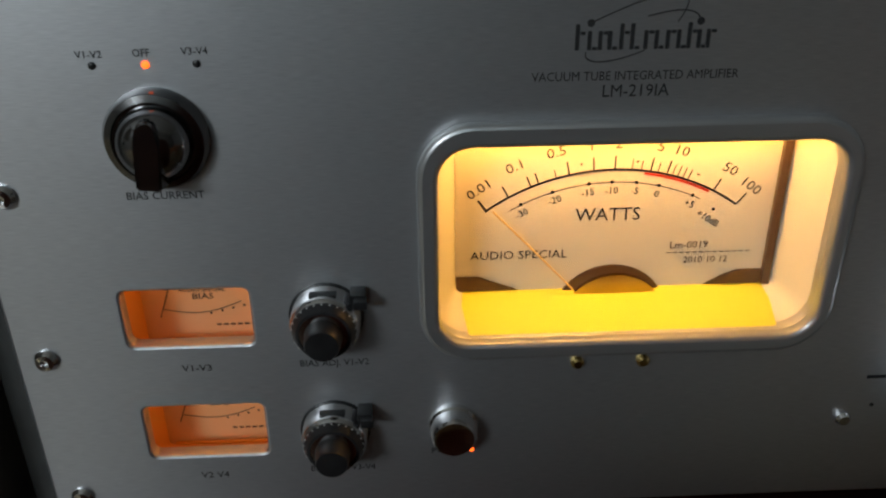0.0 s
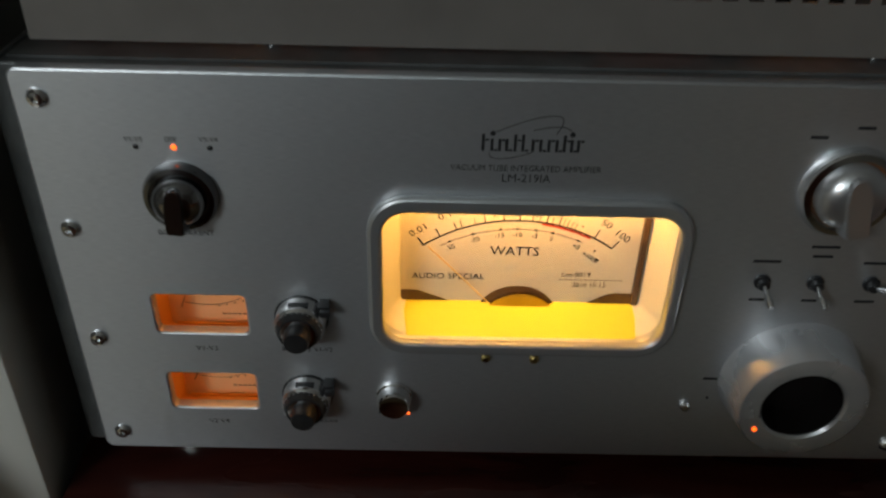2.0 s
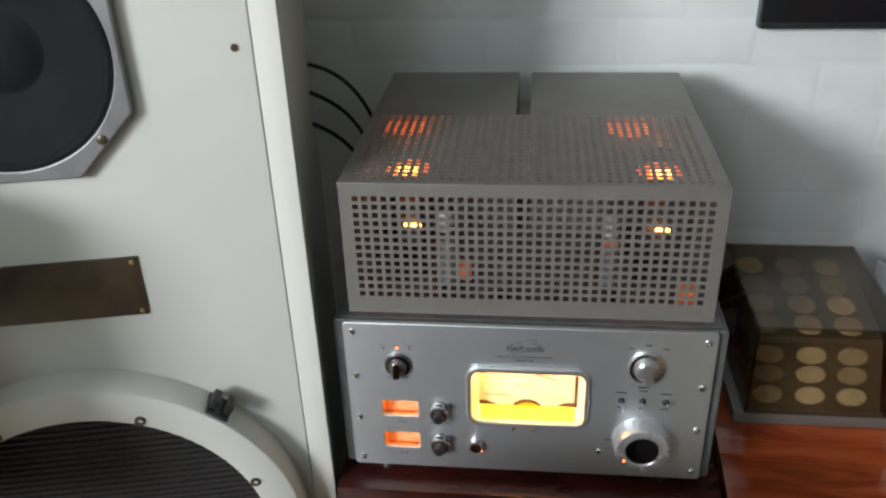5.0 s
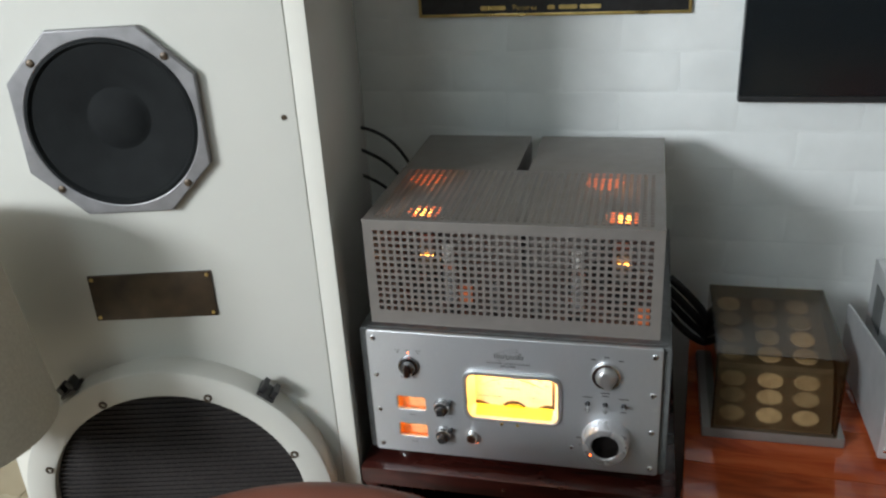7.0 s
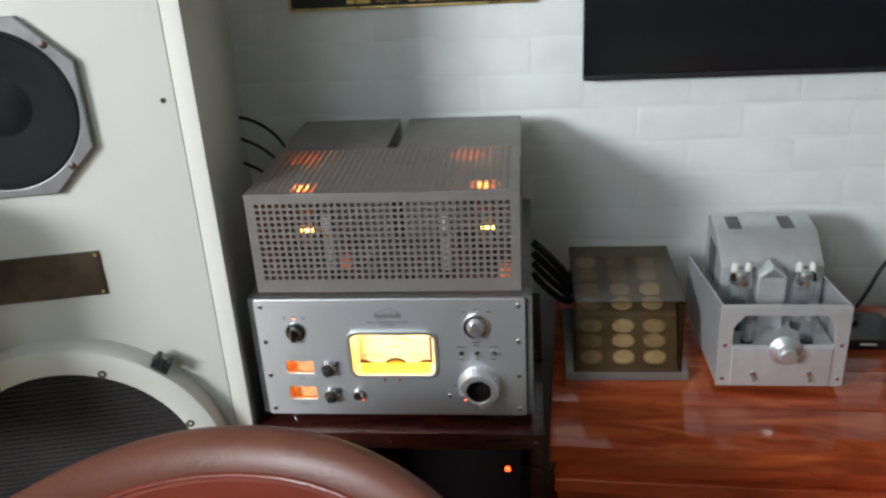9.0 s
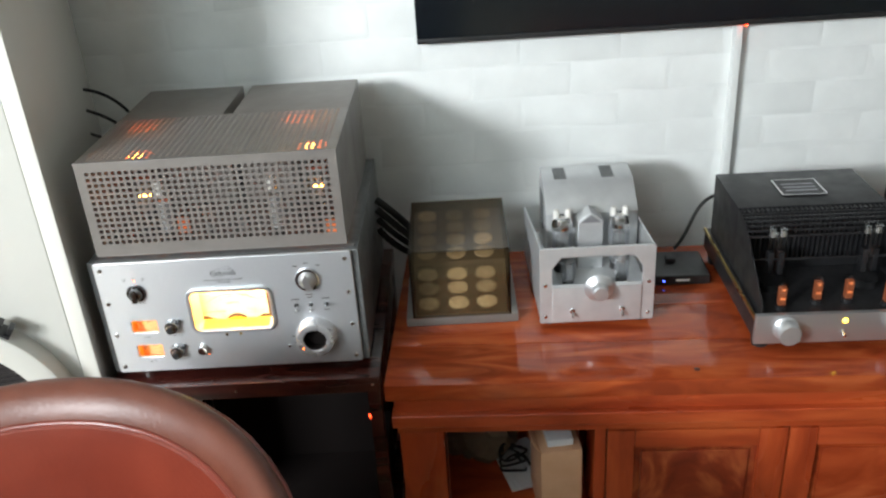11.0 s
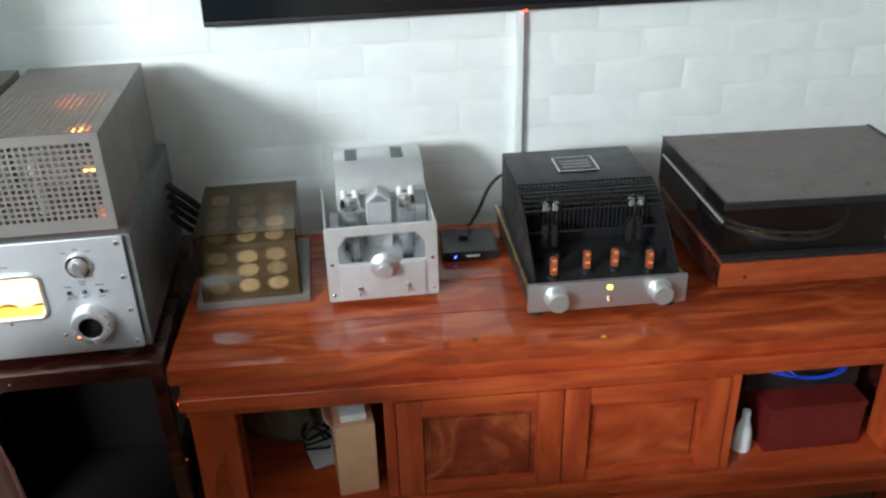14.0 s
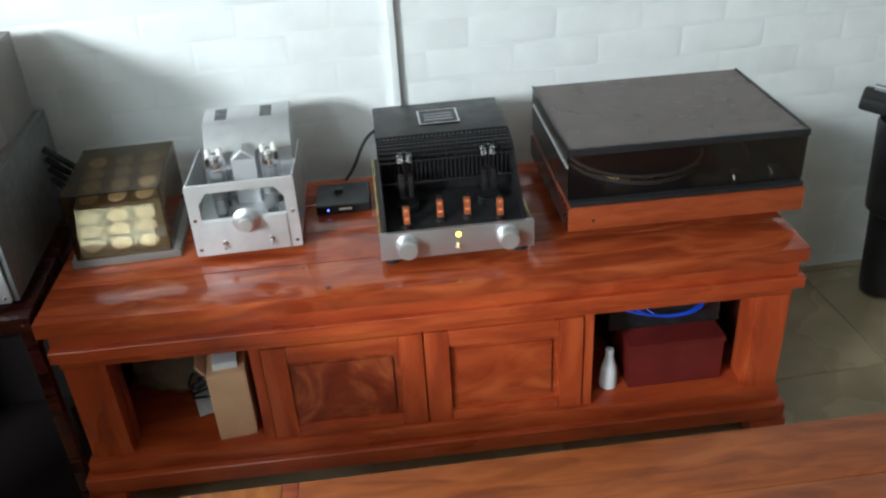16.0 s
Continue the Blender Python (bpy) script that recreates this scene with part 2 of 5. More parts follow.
M_CAST = grain(material("cast_grey_frame", (0.33, 0.33, 0.35), 0.45, 0.6), [(0.3, (0.29, 0.29, 0.31)), (0.7, (0.38, 0.38, 0.4))], scale=40, rough=(0.35, 0.5))
M_PLAQUE = grain(material("dark_bronze_plaque", (0.07, 0.05, 0.035), 0.35, 0.5), [(0.3, (0.05, 0.036, 0.026)), (0.7, (0.10, 0.07, 0.045))], scale=25, rough=(0.25, 0.5))
M_WOOD = wood("rosewood", (0.28, 0.037, 0.011), (0.41, 0.061, 0.017), (0.50, 0.091, 0.025), scale=3.2)
M_WOODTOP = wood("polished_rosewood", (0.22, 0.033, 0.0105), (0.33, 0.055, 0.016), (0.44, 0.094, 0.028), rough=(0.07, 0.12), scale=3.0, swirl=1.8, relief=0.03)
M_WOODV = wood("rosewood_upright", (0.28, 0.036, 0.011), (0.41, 0.059, 0.016), (0.50, 0.089, 0.025), scale=3.2, axis=(1, 1, 0.22))
M_WOODP = wood("figured_rosewood", (0.20, 0.025, 0.010), (0.29, 0.040, 0.014), (0.47, 0.11, 0.035), scale=1.5, axis=(0.9, 1, 0.7), swirl=3.2)
M_WOODQ = wood("plain_rosewood_panel", (0.27, 0.036, 0.010), (0.37, 0.058, 0.016), (0.47, 0.09, 0.026), scale=2.5, axis=(0.3, 1, 0.9), swirl=1.5)
M_TABLE = wood("orange_hardwood", (0.17, 0.036, 0.008), (0.27, 0.064, 0.014), (0.36, 0.095, 0.023), rough=(0.28, 0.42))
M_TABLEEND = wood("pale_hardwood", (0.30, 0.085, 0.018), (0.42, 0.13, 0.028), (0.52, 0.18, 0.042), rough=(0.28, 0.42), axis=(1, 0.22, 1))
M_PLINTH = wood("teak_veneer", (0.21, 0.036, 0.011), (0.29, 0.054, 0.016), (0.35, 0.072, 0.022), rough=(0.35, 0.45), scale=8)
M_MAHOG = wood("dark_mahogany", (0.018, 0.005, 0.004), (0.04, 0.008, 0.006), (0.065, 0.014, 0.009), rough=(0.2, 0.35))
M_LEATHER = grain(material("red_brown_leather", (0.20, 0.040, 0.025), 0.36), [(0.3, (0.135, 0.021, 0.011)), (0.7, (0.195, 0.034, 0.018))], scale=7,
                  rough=(0.28, 0.42), bump=0.25, bump_scale=160)
# copy of the same leather with the roll's shade in its colour
M_ROLL = grain(material("shaded_leather_roll", (0.11, 0.033, 0.021), 0.42), [(0.3, (0.095, 0.024, 0.012)), (0.7, (0.145, 0.041, 0.022))], scale=7,
               rough=(0.36, 0.5), bump=0.25, bump_scale=160)
M_TILE = grain(material("beige_stone_tile", (0.3, 0.28, 0.23), 0.3), [(0.3, (0.30, 0.235, 0.145)), (0.7, (0.40, 0.325, 0.21))], scale=6, rough=(0.15, 0.35), bump=0.08, per_piece=0.06)
M_GROUT = grain(material("beige_grout", (0.25, 0.22, 0.17), 0.9), [(0.3, (0.22, 0.185, 0.13)), (0.7, (0.30, 0.25, 0.18))], scale=50)
M_TV = material("black_screen", (0.006, 0.009, 0.012), 0.16)
M_SHADE = grain(material("cream_shade_cloth", (0.36, 0.32, 0.25), 0.85), [(0.3, (0.50, 0.45, 0.35)), (0.7, (0.58, 0.53, 0.42))], scale=200, bump=0.15, bump_scale=400)
M_CARD = grain(material("cardboard", (0.72, 0.42, 0.25), 0.8), [(0.3, (0.70, 0.40, 0.235)), (0.7, (0.77, 0.46, 0.28))], scale=20, bump=0.1)
M_BOXCARD = grain(material("brown_card", (0.12, 0.08, 0.045), 0.7), [(0.3, (0.095, 0.062, 0.035)), (0.7, (0.15, 0.10, 0.056))], scale=30)
M_DISC = grain(material("pale_disc", (0.44, 0.36, 0.25), 0.5), [(0.3, (0.42, 0.29, 0.17)), (0.7, (0.60, 0.45, 0.29))], scale=60, per_piece=0.4)
M_PAPER = material("white_paper", (0.75, 0.76, 0.78), 0.7)
M_REDBOX = grain(material("dark_red_box", (0.16, 0.015, 0.012), 0.4), [(0.3, (0.10, 0.010, 0.009)), (0.7, (0.15, 0.016, 0.013))], scale=12, rough=(0.3, 0.5))
M_BLUE = material("blue_cable_jacket", (0.01, 0.06, 0.55), 0.4)
M_GREYCLOTH = grain(material("grey_brown_bag", (0.16, 0.12, 0.08), 0.8), [(0.3, (0.08, 0.06, 0.045)), (0.7, (0.24, 0.18, 0.12))], scale=9, bump=0.5, bump_scale=30)
M_TRUNK = material("white_plastic_trunking", (0.72, 0.74, 0.73), 0.4)
# faint emission is added in place of reflections on the copper
M_COPPER = material("copper_anode_added_glow", (0.55, 0.20, 0.10), 0.3, 0.7, emit=(1.0, 0.2, 0.06), power=0.06)


# ---- mesh helpers ----
def base_of(ob):
    m = ob.matrix_basis.copy()
    while ob.parent:
        ob = ob.parent
        m = ob.matrix_basis @ m
    return m


def thing(name, m, label, category, group="", kind=""):
    ob = new(name)
    ob.empty_display_size = 0.05
    ob.matrix_basis = m
    return tagged(ob, label, category, group, kind)


def smooth_by_angle(me, limit=35):
    bm = bmesh.new()
    bm.from_mesh(me)
    for f in bm.faces:
        f.smooth = True
    for e in bm.edges:
        if len(e.link_faces) == 2 and e.calc_face_angle(0) > radians(limit):
            e.smooth = False
    bm.to_mesh(me)
    bm.free()


def mesh_part(name, me, mat, parent=None, label="", world=False):
    if world and parent:
        me.transform(base_of(parent).inverted())
    me.materials.clear()
    me.materials.append(mat)
    smooth_by_angle(me)
    ob = new(name, me)
    ob.parent = parent
    if label:
        ob["label"] = label
    return ob


def part(name, bm, mat, parent=None, label="", world=False):
    """One mesh object under a thing or part; world: bm is in world metres, else in the parent's own."""
    me = bpy.data.meshes.new(name)
    bmesh.ops.recalc_face_normals(bm, faces=bm.faces[:])
    bm.to_mesh(me)
    bm.free()
    return mesh_part(name, me, mat, parent, label, world)


def add_box(bm, x0, x1, y0, y1, z0, z1, b=0.0, seg=2, m=None):
    r = bmesh.ops.create_cube(bm, size=1)
    vs = r["verts"]
    bmesh.ops.scale(bm, vec=(x1 - x0, y1 - y0, z1 - z0), verts=vs)
    bmesh.ops.translate(bm, vec=((x0 + x1) / 2, (y0 + y1) / 2, (z0 + z1) / 2), verts=vs)
    if m is not None:
        bmesh.ops.transform(bm, matrix=m, verts=vs)
    if b:
        es = list({e for v in vs for e in v.link_edges})
        bmesh.ops.bevel(bm, geom=es, offset=b, segments=seg, profile=0.7, affect="EDGES")
    return bm


def box(*a, **k):
    return add_box(bmesh.new(), *a, **k)


def add_lathe(bm, prof, p=(0, 0, 0), axis=(0, 0, 1), seg=32):
    """Turned shape: prof of (radius, height) along axis from p."""
    q = Vector((0, 0, 1)).rotation_difference(Vector(axis)).to_matrix()
    rings = []
    for r, h in prof:
        if r < 1e-6:
            rings.append([bm.verts.new(q @ Vector((0, 0, h)) + Vector(p))])
        else:
            rings.append([bm.verts.new(q @ Vector((r * math.cos(2 * math.pi * i / seg), r * math.sin(2 * math.pi * i / seg), h)) + Vector(p)) for i in range(seg)])
    for a, c in zip(rings, rings[1:]):
        for i in range(seg):
            j = (i + 1) % seg
            if len(a) == 1 and len(c) > 1:
                bm.faces.new((a[0], c[i], c[j]))
            elif len(c) == 1 and len(a) > 1:
                bm.faces.new((a[i], a[j], c[0]))
            elif len(a) > 1:
                bm.faces.new((a[i], a[j], c[j], c[i]))
    return bm


def lathe(prof, p=(0, 0, 0), axis=(0, 0, 1), seg=32):
    return add_lathe(bmesh.new(), prof, p, axis, seg)


def curve_mesh(name, loops, dims="3D", cyclic=False, extrude=0.0, bevel=0.0, res=3, m=None, poly=True):
    cu = bpy.data.curves.new(name, "CURVE")
    cu.dimensions, cu.extrude, cu.bevel_depth, cu.bevel_resolution = dims, extrude, bevel, res
    if dims == "2D":
        cu.fill_mode = "BOTH"
    else:
        cu.use_fill_caps = True
    for pts in loops:
        s = cu.splines.new("POLY" if poly else "NURBS")
        s.points.add(len(pts) - 1)
        for v, p in zip(s.points, pts):
            v.co = (p[0], p[1], p[2] if len(p) > 2 else 0, 1)
        s.use_cyclic_u = cyclic
        if not poly:
            s.use_endpoint_u, s.order_u, s.resolution_u = True, 4, 8
    ob = bpy.data.objects.new(name, cu)
    me = bpy.data.meshes.new_from_object(ob)
    bpy.data.objects.remove(ob)
    if m is not None:
        me.transform(m)
    return me


def wire(name, pts, r, mat, parent=None, label="", world=False):
    return mesh_part(name, curve_mesh(name, [pts], bevel=r, poly=False), mat, parent, label, world)


FACE = pose(0, 0, 0, 90)  # a drawing's x, y laid on an upright front


def rrect(x0, x1, y0, y1, r, n=6):
    out = []
    for cx, cy, a0 in ((x1 - r, y1 - r, 0), (x0 + r, y1 - r, 90), (x0 + r, y0 + r, 180), (x1 - r, y0 + r, 270)):
        out += [(cx + r * math.cos(radians(a0 + 90 * i / n)), cy + r * math.sin(radians(a0 + 90 * i / n))) for i in range(n + 1)]
    return out


def plate(name, loops, front, thick, bevel, mat, parent, label="", world=True):
    """Upright plate with openings: the loops are drawn in x and z, its front face lies at y = front."""
    me = curve_mesh(name, loops, "2D", True, thick / 2 - bevel, bevel, 2, Matrix.Translation((0, front + thick / 2, 0)) @ FACE)
    return mesh_part(name, me, mat, parent, label, world)


def lettering(body, size, m, mat, parent, name="lettering", world=True, wide=1.0, label=""):
    cu = bpy.data.curves.new(name, "FONT")
    cu.body, cu.size, cu.align_x, cu.align_y, cu.extrude, cu.resolution_u = body, size, "CENTER", "CENTER", 0.00006, 2
    ob = bpy.data.objects.new(name, cu)
    me = bpy.data.meshes.new_from_object(ob)
    bpy.data.objects.remove(ob)
    me.transform(m @ Matrix.Diagonal((wide, 1, 1, 1)))
    return mesh_part(name, me, mat, parent, label, world)


def front_text(body, size, x, y, z, mat, parent, turn=0.0, wide=1.0, name="lettering"):
    return lettering(body, size, Matrix.Translation((x, y, z)) @ FACE @ pose(0, 0, 0, 0, 0, turn), mat, parent, name, True, wide)


def link_mesh(name, me, m, parent):
    ob = new(name, me)
    ob.parent = parent
    ob.matrix_basis = m
    return ob


def arc_strip(cx, cz, r, a0, a1, w, n=24):
    """Closed loop of a thin arc, angles from straight up, in degrees to the right."""
    pts = [(cx + r * math.sin(radians(a0 + (a1 - a0) * i / n)), cz + r * math.cos(radians(a0 + (a1 - a0) * i / n))) for i in range(n + 1)]
    return pts + [(cx + (r - w) * math.sin(radians(a1 + (a0 - a1) * i / n)), cz + (r - w) * math.cos(radians(a1 + (a0 - a1) * i / n))) for i in range(n + 1)]


def bar(x0, z0, x1, z1, w):
    d = Vector((x1 - x0, z1 - z0)).normalized() * (w / 2)
    return [(x0 - d.y, z0 + d.x), (x1 - d.y, z1 + d.x), (x1 + d.y, z1 - d.x), (x0 + d.y, z0 - d.x)]


def disc(x, z, r, n=12):
    return [(x + r * math.cos(2 * math.pi * i / n), z + r * math.sin(2 * math.pi * i / n)) for i in range(n)]


# ---- the room ----
bm = box(ROOM_X0 - 0.1, ROOM_X1 + 0.1, WALL_Y + 0.0008, WALL_Y + 0.14, 0, ROOM_H)
wall_north = tagged(part("wall_north", bm, M_WALL), "white painted brick wall behind the equipment", "wall", kind="structure")
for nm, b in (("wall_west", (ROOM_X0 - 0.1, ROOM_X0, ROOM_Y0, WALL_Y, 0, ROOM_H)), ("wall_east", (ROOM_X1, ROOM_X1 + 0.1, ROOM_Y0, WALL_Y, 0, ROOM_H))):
    tagged(part(nm, box(*b), M_PLASTER), "unseen side wall, greyed to cut bounced light", "wall", kind="structure")
tagged(part("ceiling", box(ROOM_X0 - 0.1, ROOM_X1 + 0.1, ROOM_Y0 - 0.1, WALL_Y + 0.14, ROOM_H, ROOM_H + 0.1), M_CEIL), "unseen white ceiling that bounces fill light down", "ceiling", kind="structure")
WINDOWS = [(-2.32, -1.40, 1.66, 2.34), (-0.92, -0.16, 1.75, 2.32)]
me = curve_mesh("wall_south", [rrect(ROOM_X0 - 0.1, ROOM_X1 + 0.1, 0, ROOM_H, 0.001, 1)] + [rrect(*w, 0.001, 1) for w in WINDOWS], "2D", True, 0.06, 0,
                m=Matrix.Translation((0, ROOM_Y0 - 0.06, 0)) @ FACE)
tagged(mesh_part("wall_south", me, M_PLASTER), "unseen wall with two windows, greyed to cut bounced light", "wall", kind="structure")
for i, (x0, x1, z0, z1) in enumerate(WINDOWS):
    w = thing("window_%d" % (i + 1), pose((x0 + x1) / 2, ROOM_Y0 - 0.06, z0), "white framed window letting in daylight", "window", kind="structure")
    mesh_part("window_frame", curve_mesh("window_frame", [rrect(x0 + 0.001, x1 - 0.001, z0 + 0.001, z1 - 0.001, 0.001, 1), rrect(x0 + 0.04, x1 - 0.04, z0 + 0.04, z1 - 0.04, 0.001, 1)],
              "2D", True, 0.02, 0.002, m=Matrix.Translation((0, ROOM_Y0 - 0.07, 0)) @ FACE), M_TRUNK, w, world=True)

# floor: a bed of grout with tiles on it
floor = tagged(part("floor", box(ROOM_X0 - 0.1, ROOM_X1 + 0.1, ROOM_Y0 - 0.1, WALL_Y + 0.14, -0.1, -0.003), M_GROUT), "floor of beige stone tiles with beige joints", "floor", kind="structure")

# ---- valve amplifier on its rack ----
AMP = pose(0, 0.0055, 0.533)
amp = thing("valve_amplifier", pose(0, 0, 0.533), "large silver valve amplifier with lit meters and a grey perforated cage", "amplifier")
METER = (-0.0705, 0.0765, 0.6348, 0.7172)
BIAS = [(-0.1876, -0.1380, 0.6358, 0.6626), (-0.1876, -0.1380, 0.5825, 0.6100)]
CH = [rrect(-0.241, 0.241, 0.551, 0.780, 0.003), rrect(-0.0765, 0.0825, 0.6275, 0.7285, 0.004)] + [rrect(b[0] - 0.001, b[1] + 0.001, b[2] - 0.007, b[3] + 0.008, 0.002) for b in BIAS]
plate("chassis_front", CH, 0.0020, 0.004, 0.001, M_CHASSIS, amp)
for b in ((-0.241, -0.238, 0.0062, 0.452, 0.551, 0.780), (0.238, 0.241, 0.0062, 0.452, 0.551, 0.780), (-0.2378, 0.2378, 0.0062, 0.4488, 0.776, 0.7795), (-0.2378, 0.2378, 0.0062, 0.4488, 0.551, 0.554), (-0.2378, 0.2378, 0.449, 0.452, 0.551, 0.780)):
    part("chassis_panel", box(*b, b=0.0008), M_CHASSIS, amp, "dark grey painted chassis panel", world=True)
plate("faceplate", [rrect(-0.2285, 0.2285, 0.5525, 0.7805, 0.004), rrect(*METER, 0.014), *[rrect(*b, 0.004) for b in BIAS]], -0.0055, 0.007, 0.0012, M_FACE, amp, "brushed aluminium faceplate")
for x, z in [(sx * 0.218, z) for sx in (-1, 1) for z in (0.768, 0.7005, 0.633, 0.565)]:
    part("faceplate_screw", lathe([(0.0046, 0), (0.0046, 0.0012), (0.0034, 0.0028), (0.0016, 0.0032), (0.0014, 0.0018), (0, 0.0018)], (x, -0.0055, z), (0, -1, 0), 16), M_CHROME, amp, world=True)
for x in (-0.19, 0.19):
    for y in (0.035, 0.40):
        part("foot", lathe([(0, 0), (0.019, 0), (0.021, 0.004), (0.021, 0.014), (0.017, 0.018), (0, 0.018)], (x, y, 0.533), (0, 0, 1), 24), M_CHROME, amp, world=True)

# main meter
bez = plate("meter_bezel", [rrect(-0.0740, 0.0786, 0.6312, 0.7218, 0.018, 8), rrect(*METER, 0.014, 8)], -0.0108, 0.0060, 0.0020, M_BEZEL, amp, "raised satin aluminium meter frame")
bm = bmesh.new()
fr = [bm.verts.new((x, -0.004, z)) for x, z in rrect(*METER, 0.014, 6)]
bk = [bm.verts.new((x, 0.0208, z)) for x, z in rrect(-0.0610, 0.0672, 0.6430, 0.7240, 0.004, 6)]
n = len(fr)
for i in range(n):
    j = (i + 1) % n
    if min(fr[i].co.z, fr[j].co.z) < 0.7125:
        bm.faces.new((fr[i], fr[j], bk[j], bk[i]))
part("meter_funnel", bm, M_FUNNEL, amp, "white meter housing lit yellow from above", world=True)
bm = bmesh.new()
lo = [(fx, y, z) for fx, y, z in ((-0.0570, -0.0048, 0.6354), (0.0635, -0.0048, 0.6354), (0.0665, 0.0208, 0.6432), (-0.0603, 0.0208, 0.6432))]
bm.faces.new([bm.verts.new(v) for v in lo])
part("meter_floor", bm, M_YELLOW, amp, "meter floor coloured yellow for the lamp light on it", world=True)
part("lamp_hood", box(-0.066, 0.072, -0.003, 0.0208, 0.7245, 0.7255), M_FUNNEL, amp, world=True)
card = part("dial_card", box(-0.0612, 0.0674, 0.0197, 0.0217, 0.640, 0.7244), M_DIAL, amp, "cream dial card with a black scale", world=True)


def ink(name, loops, y, mat, parent):
    me = curve_mesh(name, loops, "2D", True, 0.00005, 0, m=Matrix.Translation((0, y, 0)) @ FACE)
    ob = mesh_part(name, me, mat, parent, world=True)
    return tagged(ob, kind="stuff") if len(loops) > 1 else ob


DY, CX, CZ = 0.0195, 0.0, 0.611
at = lambda r, a: (CX + r * math.sin(radians(a)), CZ + r * math.cos(radians(a)))
ink("scale_arc", [arc_strip(CX, CZ, 0.0840, -36.5, 36, 0.0009)], DY, M_INK, card)
ink("scale_arc", [arc_strip(CX, CZ, 0.0785, -31, 26, 0.00028)], DY, M_INK, card)
ink("red_zone", [arc_strip(CX, CZ, 0.0830, 8, 27, 0.0010, 12)], DY - 0.0001, M_REDINK, card)
ink("scale_ticks", [bar(*at(0.084, a), *at(0.084 + h, a), w) for a, h, w in ((-36, 0.005, 0.0009), (-29, 0.0046, 0.0006), (-22.5, 0.0042, 0.0006), (-20.3, 0.0042, 0.0006), (-15.5, 0.003, 0.0004), (-12, 0.0052, 0.0006),
     (-5.5, 0.0050, 0.0006), (0, 0.0052, 0.0006), (4.5, 0.004, 0.0004), (7, 0.0035, 0.0004), (9.5, 0.0052, 0.0006), (11.5, 0.0035, 0.0004), (14, 0.0052, 0.0006), (15.5, 0.004, 0.0004), (17, 0.004, 0.0004), (18.5, 0.004, 0.0004), (20, 0.004, 0.0004),
     (28, 0.0050, 0.0006), (36, 0.0052, 0.0007))], DY, M_INK, card)
ink("scale_dots", [disc(*at(0.0785, a), 0.00075, 10) for a in (-27, -17.5, -7, -0.5, 6.5, 13, 23.5)] + [disc(*at(0.0772, 31.5), 0.0007, 10)] + [disc(*at(0.087, a), 0.0005, 8) for a in (-8.6, 5.6, 22)], DY, M_INK, card)
for s, a in (("0.01", -34), ("0.1", -24), ("0.5", -14), ("1", -5.8), ("2", 0.5), ("5", 10.5), ("10", 15.5), ("50", 28.5), ("100", 35.5)):
    x, z = at(0.0938 if abs(a) < 30 else 0.0925, a)
    front_text(s, 0.0056, x, DY, z, M_INK, card, -a, 1.15)
for s, a in (("-30", -28), ("-20", -17.5), ("-15", -7.5), ("-10", -0.5), ("-5", 6.5), ("0", 13.2), ("+5", 24), ("+10dB", 32)):
    x, z = at(0.0748 if abs(a) < 30 else 0.0728, a)
    front_text(s, 0.0040, x, DY, z, M_INK, card, -a)
front_text("WATTS", 0.0078, -0.0012, DY, 0.6755, M_INK, card, 0, 0.98)
front_text("AUDIO SPECIAL", 0.0052, -0.0358, DY, 0.6588, M_INK, card, 0, 1.06)
ink("fine_print", [bar(x, 0.6580, x + 0.0018, 0.6580, 0.0004) for x in [0.0235 + 0.0027 * i for i in range(13)]], DY, M_INK, card)
front_text("Lm-0019", 0.0044, 0.0325, DY, 0.6613, M_BROWN, card)
front_text("2010 10 12", 0.0040, 0.040, DY, 0.6545, M_BROWN, card)
# brown strips and disc paint the shade on the dial card
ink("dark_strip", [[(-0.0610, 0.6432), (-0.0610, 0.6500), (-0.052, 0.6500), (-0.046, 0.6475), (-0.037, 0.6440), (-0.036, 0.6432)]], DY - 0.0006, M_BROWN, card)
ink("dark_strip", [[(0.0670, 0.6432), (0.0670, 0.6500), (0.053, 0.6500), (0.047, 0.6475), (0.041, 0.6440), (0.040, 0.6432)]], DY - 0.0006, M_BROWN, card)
part("side_shade_strip", box(0.0636, 0.0668, 0.0170, 0.0194, 0.6436, 0.7240), M_BROWN, card, world=True)
part("needle_cover_shade", lathe([(0, 0), (0.0232, 0), (0.0232, 0.0006), (0, 0.0006)], (0.002, 0.0192, 0.6305), (0, -1, 0), 40), M_BROWN, card, world=True)
part("needle_cover", lathe([(0, 0), (0.0215, 0), (0.0215, 0.002), (0, 0.0026)], (0.0035, 0.0186, 0.6285), (0, -1, 0), 40), M_BRASS, card, "brass mesh cover of the needle pivot", world=True)
wire("needle", [(-0.0140, 0.0160, 0.6445), (-0.0300, 0.0164, 0.6620), (-0.0468, 0.0168, 0.6795)], 0.0004, M_NEEDLE, card, "thin pale orange needle", world=True)
part("meter_glass", box(-0.0702, 0.0762, -0.0062, -0.0057, 0.6366, 0.7168), M_GLASS, amp, world=True).visible_shadow = False

